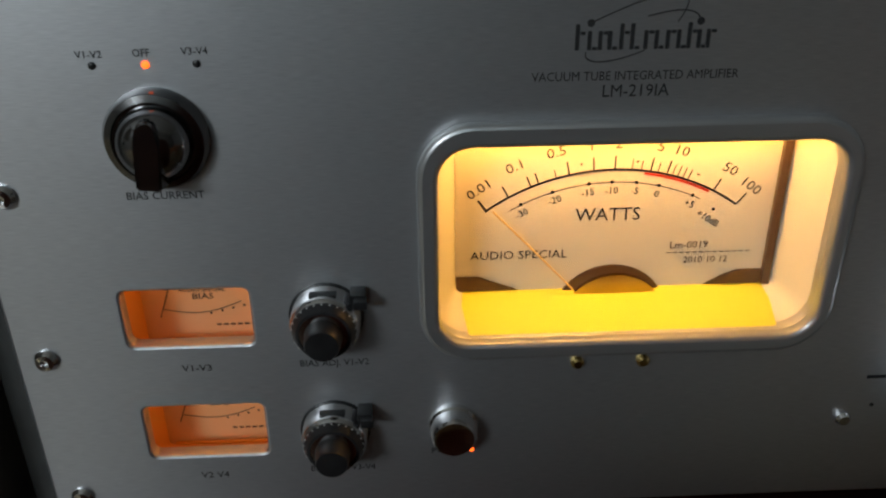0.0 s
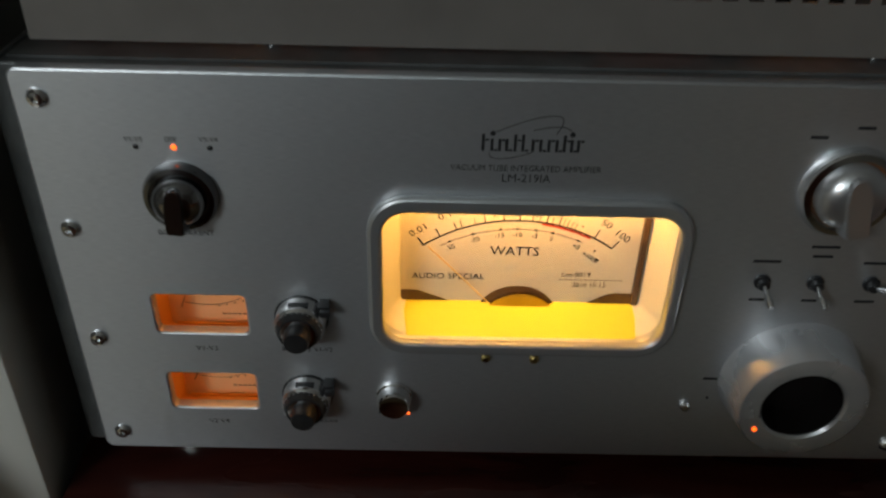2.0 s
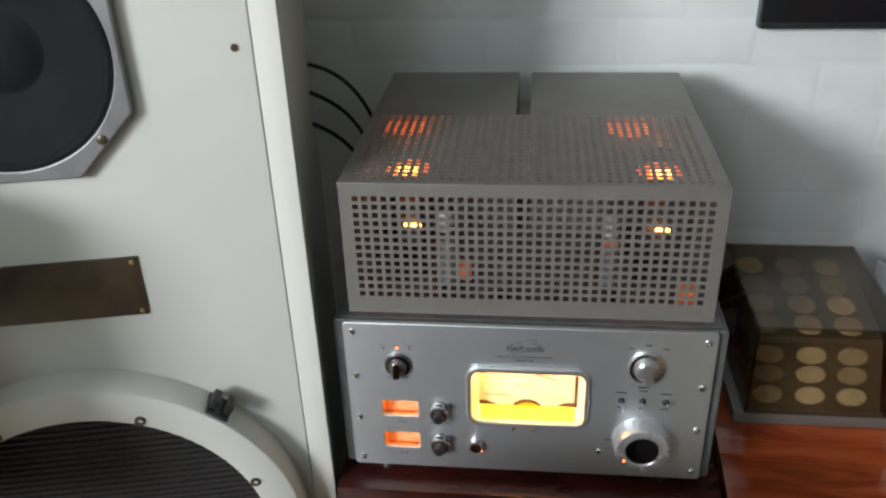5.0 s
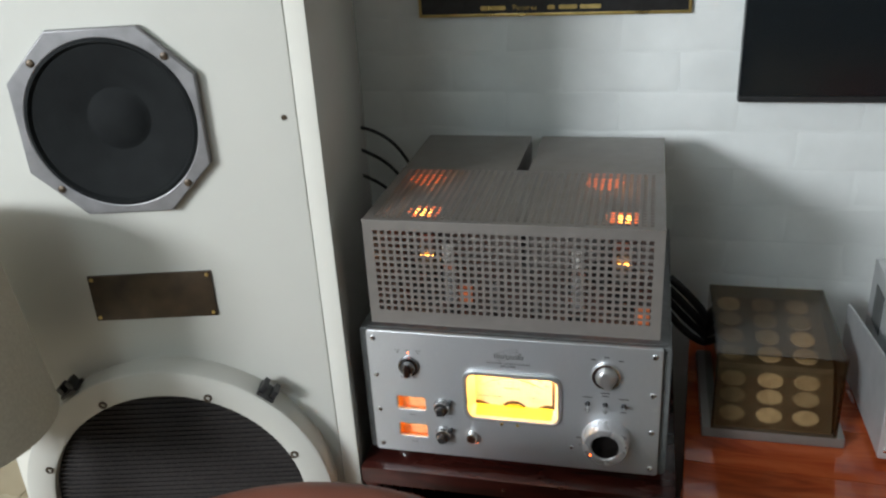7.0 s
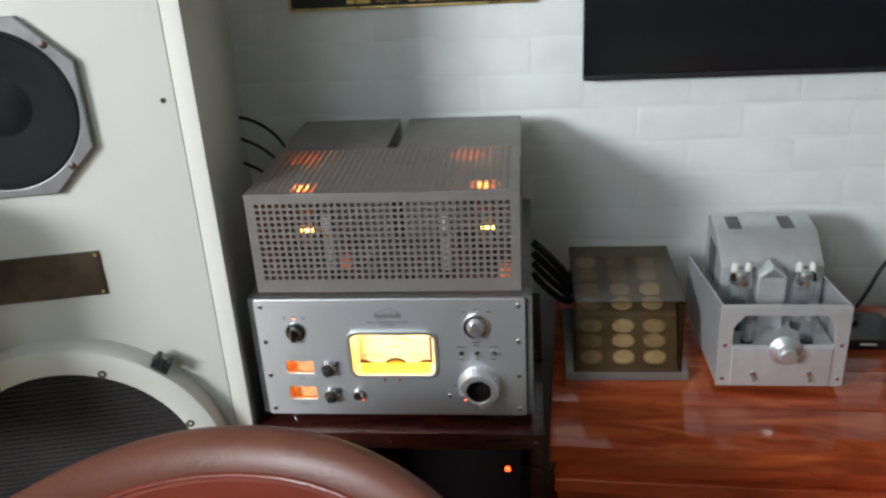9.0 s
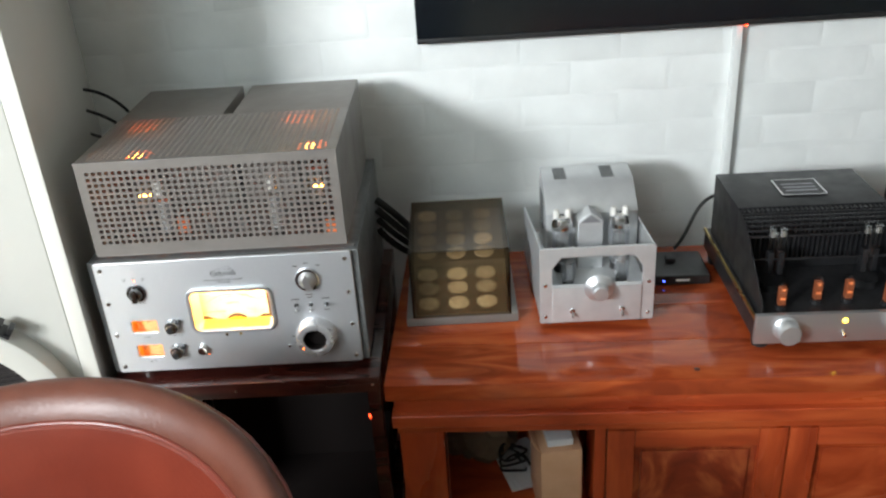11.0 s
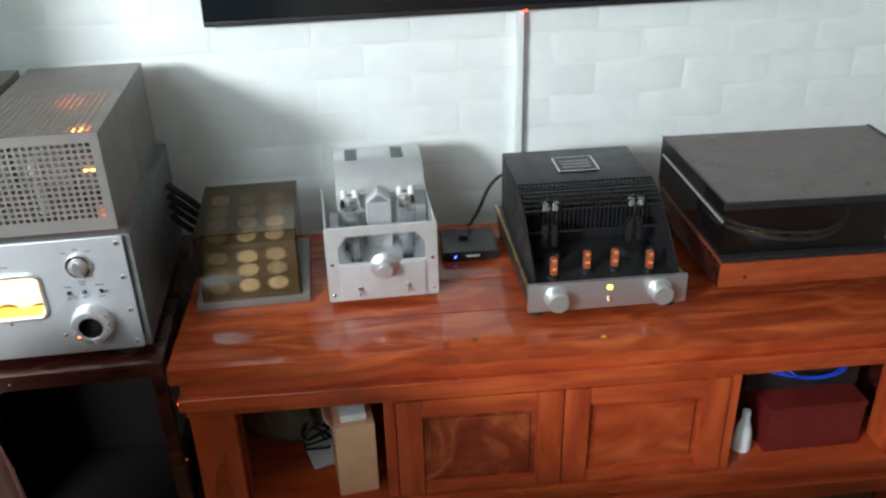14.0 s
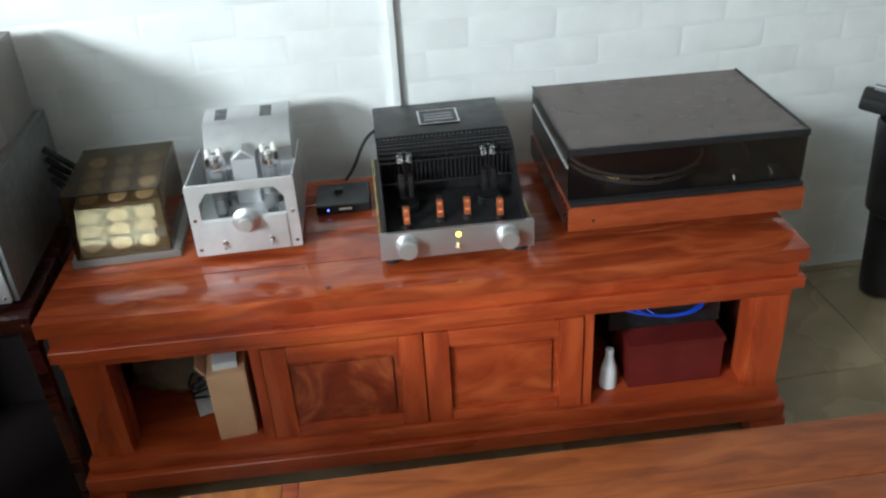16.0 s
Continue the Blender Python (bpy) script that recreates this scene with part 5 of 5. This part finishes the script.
cgx = part("cage", box(-0.151, -0.148, 0.012, 0.205, 0.0665, 0.070), M_BLACK, va, "black wire cage")
for k in range(30):
    x = -0.136 + k * 0.2720 / 29
    part("cage_slat", box(x - 0.0022, x + 0.0022, 0.190, 0.2048, 0.090, 0.200), M_BLACK, cgx)
for k in range(7):
    part("cage_rod", box(-0.144, 0.144, 0.196 - 0.011 * k, 0.200 - 0.011 * k, 0.194 - 0.0012 * k * k * 0.5, 0.198 - 0.0012 * k * k * 0.5), M_BLACK, cgx)
part("cage_rod", box(-0.144, 0.144, 0.120, 0.123, 0.128, 0.132), M_BLACK, cgx)
for sx in (-1, 1):
    mesh_part("cage_side", curve_mesh("cage_side", [[(0.012, 0.0668), (0.2045, 0.0668), (0.2045, 0.2015), (0.150, 0.190), (0.012, 0.092)]], "2D", True, 0.001, 0, m=pose(sx * 0.143, 0, 0, 90, 0, 90)), M_BLACK, cgx)
for sx in (-1, 1):
    x, y, r, h = sx * 0.088 - 0.002, 0.125, 0.024, 0.134
    v = part("power_valve", lathe([(r, 0), (r, 0.016), (0, 0.016)], (x, y, 0.0664), (0, 0, 1), 20), M_BLACK, va, "tall clear power valve")
    g = part("bulb", lathe([(r * 0.8, 0.016), (r * 0.98, 0.03), (r * 0.98, h * 0.8), (r * 0.7, h * 0.95), (0, h)], (x, y, 0.0664), (0, 0, 1), 24), M_GLASS, v)
    g.visible_shadow = False
    for dx in (-0.010, 0.010):
        part("anode", box(x + dx - 0.005, x + dx + 0.005, y - 0.008, y + 0.008, 0.098, 0.146, b=0.001), M_BLACK, v)
        part("getter", lathe([(0.0085, 0), (0.006, 0.012), (0, 0.014)], (x + dx, y, 0.0664 + h * 0.84), (0, 0, 1), 14), M_GETTER, v)
for x in (-0.098, -0.027, 0.030, 0.096):
    y, r, h = 0.062 if abs(x) < 0.05 else 0.045, 0.0105, 0.058
    v = part("small_valve", lathe([(r, 0), (r, 0.008), (0, 0.008)], (x, y, 0.0664), (0, 0, 1), 16), M_BLACK, va, "small valve with dim heaters and a copper anode")
    g = part("bulb", lathe([(r * 0.9, 0.008), (r, 0.014), (r, h * 0.85), (r * 0.5, h * 0.97), (0, h)], (x, y, 0.0664), (0, 0, 1), 18), M_GLASS, v)
    g.visible_shadow = False
    part("anode", box(x - 0.0065, x + 0.0065, y - 0.006, y + 0.006, 0.0755, 0.112, b=0.001), M_COPPER, v, "copper anode with a faint added glow")
    part("heater", box(x - 0.0045, x + 0.0045, y - 0.0078, y - 0.0068, 0.0880, 0.0915), M_HEATER, v)
    part("heater", box(x - 0.0025, x + 0.0025, y - 0.0075, y - 0.0065, 0.1065, 0.1105), M_HEATER, v)
for x in (-0.135, 0.135):
    for y in (0.03, 0.36):
        part("foot", lathe([(0, 0), (0.015, 0), (0.017, 0.020), (0, 0.020)], (x, y, 0), (0, 0, 1), 18), M_RUBBER, va)

# ---- turntable ----
TT = pose(1.349, 0.008, ST, 0, 0, -2.8)
tt = thing("turntable", TT, "wooden turntable under a closed dark smoked lid", "turntable")
TW, TD = 0.505, 0.405
part("plinth", box(0, TW, 0, TD, 0.028, 0.082, b=0.002), M_PLINTH, tt, "orange teak plinth")
part("plinth_side", box(-0.003, -0.0003, 0.004, TD, 0.029, 0.081, b=0.0008), M_MAHOG, tt, "dark plinth side")
part("deck", box(0.004, TW - 0.004, 0.004, TD - 0.004, 0.0822, 0.092, b=0.001), M_BLACK, tt, "black top plate")
part("plinth_screw", lathe([(0.004, 0), (0.004, 0.001), (0, 0.002)], (0.052, 0, 0.050), (0, -1, 0), 12), M_PLAQUE, tt)
part("platter", lathe([(0.150, 0), (0.152, 0.004), (0.152, 0.018), (0.149, 0.021), (0, 0.021)], (0.195, 0.205, 0.0925), (0, 0, 1), 64), M_CAST, tt, "cast metal platter")
part("platter_rim", lathe([(0.1525, 0.010), (0.1545, 0.012), (0.1545, 0.016), (0.1525, 0.018)], (0.195, 0.205, 0.0925), (0, 0, 1), 64), M_BRASS, tt)
part("mat", lathe([(0.147, 0.0212), (0.147, 0.024), (0.05, 0.0245), (0, 0.0245)], (0.195, 0.205, 0.0925), (0, 0, 1), 48), M_RUBBER, tt)
ta = part("tonearm_base", lathe([(0.032, 0), (0.032, 0.012), (0.018, 0.016), (0.016, 0.042), (0, 0.044)], (0.425, 0.320, 0.0922), (0, 0, 1), 28), M_CHROME, tt)
wire("arm_tube", [(0.425, 0.345, 0.130), (0.428, 0.25, 0.130), (0.430, 0.13, 0.128), (0.405, 0.075, 0.122)], 0.0045, M_CHROME, ta)
part("counterweight", lathe([(0.014, 0), (0.014, 0.026), (0, 0.026)], (0.425, 0.352, 0.130), (0, 1, 0), 20), M_BLACK, ta)
part("speed_knob", lathe([(0.016, 0), (0.015, 0.014), (0, 0.015)], (0.375, 0.055, 0.0922), (0, 0, 1), 20), M_CHROME, tt)
part("speed_knob", lathe([(0.012, 0), (0.011, 0.018), (0, 0.019)], (0.455, 0.055, 0.0922), (0, 0, 1), 20), M_CHROME, tt)
Z0L, Z1L = 0.0925, 0.203
PANES = ((0.0057, TW - 0.0057, 0.0237, TD - 0.0037, Z1L - 0.004, Z1L), (0.002, TW - 0.002, 0.020, 0.0235, Z0L, Z1L), (0.002, TW - 0.002, TD - 0.0035, TD, Z0L, Z1L), (0.002, 0.0055, 0.0237, TD - 0.0037, Z0L, Z1L), (TW - 0.0055, TW - 0.002, 0.0237, TD - 0.0037, Z0L, Z1L))
lid = None
for k, b in enumerate(PANES):
    lp = part("lid" if lid is None else "lid_pane", box(*b), M_LID if k == 0 else M_LIDSIDE, tt if lid is None else lid, "dark smoked acrylic lid")
    lp.visible_shadow = False
    lid = lid or lp
bm = box(0.0, TW, 0.0165, 0.0255, Z1L - 0.012, Z1L + 0.003, b=0.003)
part("lid_edge", box(-0.0015, 0.0017, 0.022, TD - 0.02, Z1L - 0.040, Z1L - 0.036, b=0.0006), M_SILVER, tt, "light metal strip along the lid")
add_box(bm, 0.0, 0.004, 0.0257, TD + 0.001, Z1L, Z1L + 0.002, b=0.0008)
add_box(bm, TW - 0.006, TW, 0.0257, TD + 0.001, Z1L, Z1L + 0.003, b=0.001)
part("lid_edge", bm, M_BLACK, tt, "black edge of the lid")
for x in (0.08, TW - 0.08):
    for y in (0.09, TD - 0.06):
        part("foot", lathe([(0, 0), (0.018, 0), (0.022, 0.027), (0, 0.027)], (x, y, 0), (0, 0, 1), 20), M_RUBBER, tt)

# ---- on the wall ----
tv = thing("television", pose(1.06, WALL_Y, 1.0), "wide black wall television, switched off", "television")
part("screen", box(0.354, 1.80, 0.520, 0.5235, 1.024, 1.84, b=0.001), M_TV, tv, world=True)
part("bezel", box(0.352, 1.802, 0.5236, 0.548, 1.012, 1.842, b=0.003), M_BLACK, tv, world=True)
part("chin", box(0.354, 1.80, 0.5185, 0.5234, 1.013, 1.0236, b=0.001), M_BLACK, tv, world=True)
part("wall_bracket", box(0.9, 1.25, 0.5482, 0.5558, 1.3, 1.6), M_CAST, tv, world=True)
part("standby_light", lathe([(0.004, 0), (0.003, 0.002), (0, 0.003)], (1.064, 0.524, 1.0118), (0, 0, -1), 10), M_REDLED, tv, "tiny red standby light", world=True)
tk = thing("cable_trunking", pose(1.064, WALL_Y, 0.55), "white plastic cable trunking running down the wall", "trunking")
part("channel", box(1.046, 1.063, 0.536, 0.5556, 0.50, 1.0115, b=0.002), M_TRUNK, tk, world=True)
part("cover", box(1.0470, 1.0620, 0.5335, 0.5359, 0.50, 1.0115, b=0.001), M_TRUNK, tk, world=True)
sg = thing("wall_sign", pose(0.003, WALL_Y, 1.17), "black metal sign with a gold border and gold print", "sign")
part("panel", box(-0.255, 0.261, 0.5490, 0.5555, 1.172, 1.50, b=0.0015), M_BLACK, sg, world=True)
bm = box(-0.255, 0.261, 0.5470, 0.5488, 1.172, 1.1775, b=0.0005)
for b in ((-0.255, 0.261, 0.5470, 0.5488, 1.4945, 1.50), (-0.255, -0.2495, 0.5470, 0.5488, 1.1777, 1.4943), (0.2555, 0.261, 0.5470, 0.5488, 1.1777, 1.4943)):
    add_box(bm, *b, b=0.0005)
part("border", bm, M_BRASS, sg, "gold border", world=True)
ink("gold_lines", [rrect(x0, x1, 1.1835, 1.1915, 0.002, 2) for x0, x1 in ((-0.132, -0.083), (-0.003, 0.011), (0.0185, 0.053), (0.058, 0.097))], 0.5485, M_BRASS, sg)
front_text("Pictures", 0.0145, -0.0465, 0.5485, 1.1875, M_BRASS, sg)
ink("gold_scroll", [arc_strip(sx * 0.085 + 0.003, 1.255, 0.05, 100 if sx > 0 else 170, 190 if sx > 0 else 260, 0.005) for sx in (-1, 1)] + [arc_strip(sx * 0.085 + 0.003, 1.25, 0.038, 100, 260, 0.004) for sx in (-1, 1)]
    + [rrect(-0.022, 0.028, 1.2035, 1.216, 0.003, 3), rrect(-0.15, -0.06, 1.232, 1.246, 0.003, 3), rrect(0.066, 0.156, 1.232, 1.246, 0.003, 3)], 0.5484, M_BRASS, sg)
ink("gold_lines", [rrect(-0.16, 0.166, 1.30, 1.36, 0.006, 3), rrect(-0.11, 0.116, 1.39, 1.42, 0.006, 3)], 0.5484, M_BRASS, sg)

# ---- armchair ----
ch = thing("leather_armchair", pose(-0.118, -0.770, 0), "red-brown leather tub armchair with piped seams", "armchair")
def tub(name, prof, mat, label=""):
    """Horseshoe shell: prof(k) for k along the horseshoe gives a list of (radius factor, height)."""
    bm = bmesh.new()
    rows, N = [], 56
    for i in range(N + 1):
        a = radians(-42 + 264 * i / N)
        rows.append([bm.verts.new((0.375 * f * math.cos(a), 0.415 * f * math.sin(a), z)) for f, z in prof(i / N)])
    for r0, r1 in zip(rows, rows[1:]):
        for j in range(len(r0)):
            bm.faces.new((r0[j], r1[j], r1[(j + 1) % len(r0)], r0[(j + 1) % len(r0)]))
    bm.faces.new(rows[0])
    bm.faces.new(rows[-1][::-1])
    return part(name, bm, mat, ch, label)


def rim(k):
    s = math.sin(math.pi * min(max((k - 0.02) / 0.96, 0), 1))
    return 0.62 + 0.187 * s ** 0.7


def seam(k):
    """How far out the front seam lies: narrow roll at the sides, wide roll on top."""
    return 0.80 + 0.14 * (1 - math.sin(math.pi * min(max(k, 0), 1))) ** 0.7


def back_prof(k):
    h, f = rim(k), seam(k)
    c, r = (1.015 + f) / 2, (1.015 - f) / 2
    roll = [(c + r * math.cos(radians(a)), h - 0.075 + 0.075 * math.sin(radians(a))) for a in range(0, 157, 12)]
    return [(1.0, 0.12), (1.02, h * 0.5), (1.02, h - 0.12)] + roll + [(f, h - 0.10), (f - 0.02, 0.40), (f - 0.04, 0.12)]


def pad_prof(k):
    h, d = rim(k), seam(k) - 0.80
    return [(x + d, z) for x, z in ((0.812, h - 0.048), (0.806, h - 0.040), (0.796, h - 0.043), (0.786, h - 0.060), (0.772, h - 0.12), (0.757, h - 0.20), (0.750, 0.40), (0.750, 0.30), (0.775, 0.30), (0.80, h - 0.12))]


back = tub("backrest", back_prof, M_ROLL, "rolled back and arms in a shaded copy of the leather")
tub("inner_back", pad_prof, M_LEATHER, "smooth red-brown inner back panel")
for inner, dz in ((True, 0.040), (False, 0.030)):
    pts = []
    for i in range(40):
        k = i / 39
        a = radians(-42 + 264 * k)
        f = seam(k) + 0.012 if inner else 0.998
        pts.append((0.375 * f * math.cos(a), 0.415 * f * math.sin(a), rim(k) - dz + 0.0015))
    mesh_part("piping", curve_mesh("piping", [pts], bevel=0.0038, res=3), M_LEATHER, back)
part("seat_cushion", box(-0.255, 0.255, -0.42, 0.29, 0.30, 0.44, b=0.05, seg=5), M_LEATHER, ch)
part("seat_base", box(-0.25, 0.25, -0.36, 0.28, 0.10, 0.298, b=0.01), M_LEATHER, ch)
for x in (-0.2, 0.2):
    for y in (-0.28, 0.24):
        part("leg", lathe([(0, 0), (0.016, 0), (0.026, 0.118), (0, 0.118)], (x, y, 0), (0, 0, 1), 16), M_MAHOG, ch)

# ---- coffee table ----
ct = thing("coffee_table", pose(0.575, -0.452, 0, 0, 0, -2.3), "low orange hardwood coffee table", "table")
for i in range(5):
    part("top_plank", box(0.1908, 1.30, -0.13 * (i + 1) + 0.0012, -0.13 * i, 0.385, 0.42, b=0.002), M_TABLE, ct)
part("end_board", box(0, 0.1640, -0.6488, 0, 0.385, 0.42, b=0.002), M_TABLEEND, ct, "paler end board")
part("inlay_strip", box(0.1645, 0.1903, -0.6488, 0, 0.385, 0.4198, b=0.001), M_PLINTH, ct, "darker wooden strip")
part("apron", box(0.05, 1.25, -0.60, -0.05, 0.31, 0.3848, b=0.003), M_TABLE, ct)
for x in (0.06, 1.18):
    for y in (-0.60, -0.11):
        part("leg", box(x, x + 0.065, y, y + 0.065, 0, 0.3098, b=0.004), M_TABLE, ct)

# ---- black stand at the far end ----
bs = thing("black_floor_stand", pose(2.405, 0.392, 0, 0, 0, -37.6), "black floor stand with a padded top, on the tiles", "stand")
part("base", lathe([(0, 0), (0.046, 0), (0.054, 0.008), (0.057, 0.03), (0.068, 0.250), (0.064, 0.262), (0, 0.262)], seg=32), M_BLACK, bs)
part("column", lathe([(0.070, 0.2622), (0.084, 0.272), (0.086, 0.29), (0.092, 0.405), (0.098, 0.52), (0.094, 0.532), (0, 0.532)], seg=32), M_BLACK, bs)
part("padded_top", add_box(bmesh.new(), -0.150, 0.16, -0.05, 0.05, -0.019, 0.019, b=0.016, seg=4, m=pose(0, 0, 0.552, 0, 9)), M_RUBBER, bs)
part("rail", add_box(bmesh.new(), -0.125, 0.15, -0.010, 0.010, 0, 0.013, b=0.003, m=pose(0, 0.03, 0.5715, 0, 9)), M_CAST, bs)

# ---- floor lamp beside the loudspeaker ----
fl = thing("floor_lamp", pose(-0.730, -0.330, 0), "floor lamp with a cream cloth cone shade, unlit", "floor lamp")
part("shade", lathe([(0.145, 0.772), (0.116, 1.06), (0.1135, 1.06), (0.1425, 0.772), (0.145, 0.772)], seg=64), M_SHADE, fl, "cream cloth shade")
part("pole", lathe([(0.011, 0.02), (0.011, 1.04), (0, 1.04)], seg=20), M_CHROME, fl)
part("base", lathe([(0, 0), (0.12, 0), (0.12, 0.012), (0.02, 0.024), (0, 0.024)], seg=40), M_CHROME, fl)
part("spider", box(-0.1135, 0.1135, -0.003, 0.003, 1.033, 1.039), M_CHROME, fl)

# ---- floor tiles and wall bricks, piece by piece ----
bm = box(-0.2235, 0.2235, -0.2235, 0.2235, -0.0035, 0.0, b=0.0012, seg=1)
me_tile = bpy.data.meshes.new("floor_tile")
bm.to_mesh(me_tile)
bm.free()
me_tile.materials.append(M_TILE)
far = bmesh.new()
for i in range(-6, 9):
    for j in range(-7, 2):
        x, y = 0.21 + 0.45 * i, 0.30 + 0.45 * j
        if ROOM_X0 < x < ROOM_X1 and ROOM_Y0 < y < WALL_Y - 0.2:
            if -1 <= i <= 6 and j >= -3:
                link_mesh("floor_tile", me_tile, pose(x, y, 0), floor)
            else:
                add_box(far, x - 0.2235, x + 0.2235, y - 0.2235, y + 0.2235, -0.0035, 0.0)
for i in range(-6, 9):
    x = 0.21 + 0.45 * i
    if ROOM_X0 < x < ROOM_X1:
        add_box(far, x - 0.2235, x + 0.2235, 0.5265, WALL_Y, -0.0035, 0.0)
tagged(part("far_tiles", far, M_TILE, floor), kind="stuff")

BL, BH, JT = 0.222, 0.0765, 0.0012
brick_meshes = []
for k in range(6):
    bm = bmesh.new()
    rows = []
    for inset, y in ((0.0, 0.0012), (0.003, 0.0006), (0.007, 0.0001), (0.014, -0.0003), (0.024, -0.0004)):
        hx, hz = BL / 2 - JT / 2 - inset, BH / 2 - JT / 2 - inset
        rows.append([bm.verts.new((sx * hx, y, sz * hz)) for sx, sz in ((-1, -1), (0, -1), (1, -1), (1, 0), (1, 1), (0, 1), (-1, 1), (-1, 0))])
    for a, c in zip(rows, rows[1:]):
        for i in range(8):
            bm.faces.new((a[i], a[(i + 1) % 8], c[(i + 1) % 8], c[i]))
    bm.faces.new(rows[-1])
    bmesh.ops.recalc_face_normals(bm, faces=bm.faces[:])
    for v in bm.verts:
        v.co += Vector((0.0025 * noise.noise(v.co * 30 + Vector((k, 0, 0))), 0.0016 * noise.noise(v.co * 14 + Vector((0, k, 3))), 0.0022 * noise.noise(v.co * 22 + Vector((3, k, 0)))))
    me = bpy.data.meshes.new("brick")
    bm.to_mesh(me)
    bm.free()
    me.materials.append(M_WALL)
    for p in me.polygons:
        p.use_smooth = True
    brick_meshes.append(me)
rest_v, rest_f = [], []
rng = random.Random(5)
for j in range(32):
    z = 0.0285 + BH * (j + 0.5)
    for i in range(-12, 17):
        x = 0.024 + BL * (i + (0.5 if j % 2 else 0.0))
        if not (ROOM_X0 + 0.1 < x < ROOM_X1 - 0.1) or z > ROOM_H - 0.04:
            continue
        me = brick_meshes[rng.randrange(6)]
        m = pose(x, WALL_Y + 0.00035 * rng.uniform(-1, 1), z, rng.uniform(-0.12, 0.12), rng.uniform(-0.25, 0.25), rng.uniform(-0.12, 0.12))
        if -0.65 < x < 2.75 and 0.48 < z < 1.27:
            link_mesh("brick", me, m, wall_north)
        else:
            o = len(rest_v)
            rest_v += [m @ v.co for v in me.vertices]
            rest_f += [[o + q for q in p.vertices] for p in me.polygons]
me = bpy.data.meshes.new("far_bricks")
me.from_pydata(rest_v, [], rest_f)
me.materials.append(M_WALL)
for p in me.polygons:
    p.use_smooth = True
ob = new("far_bricks", me)
ob.parent = wall_north
tagged(ob, kind="stuff")
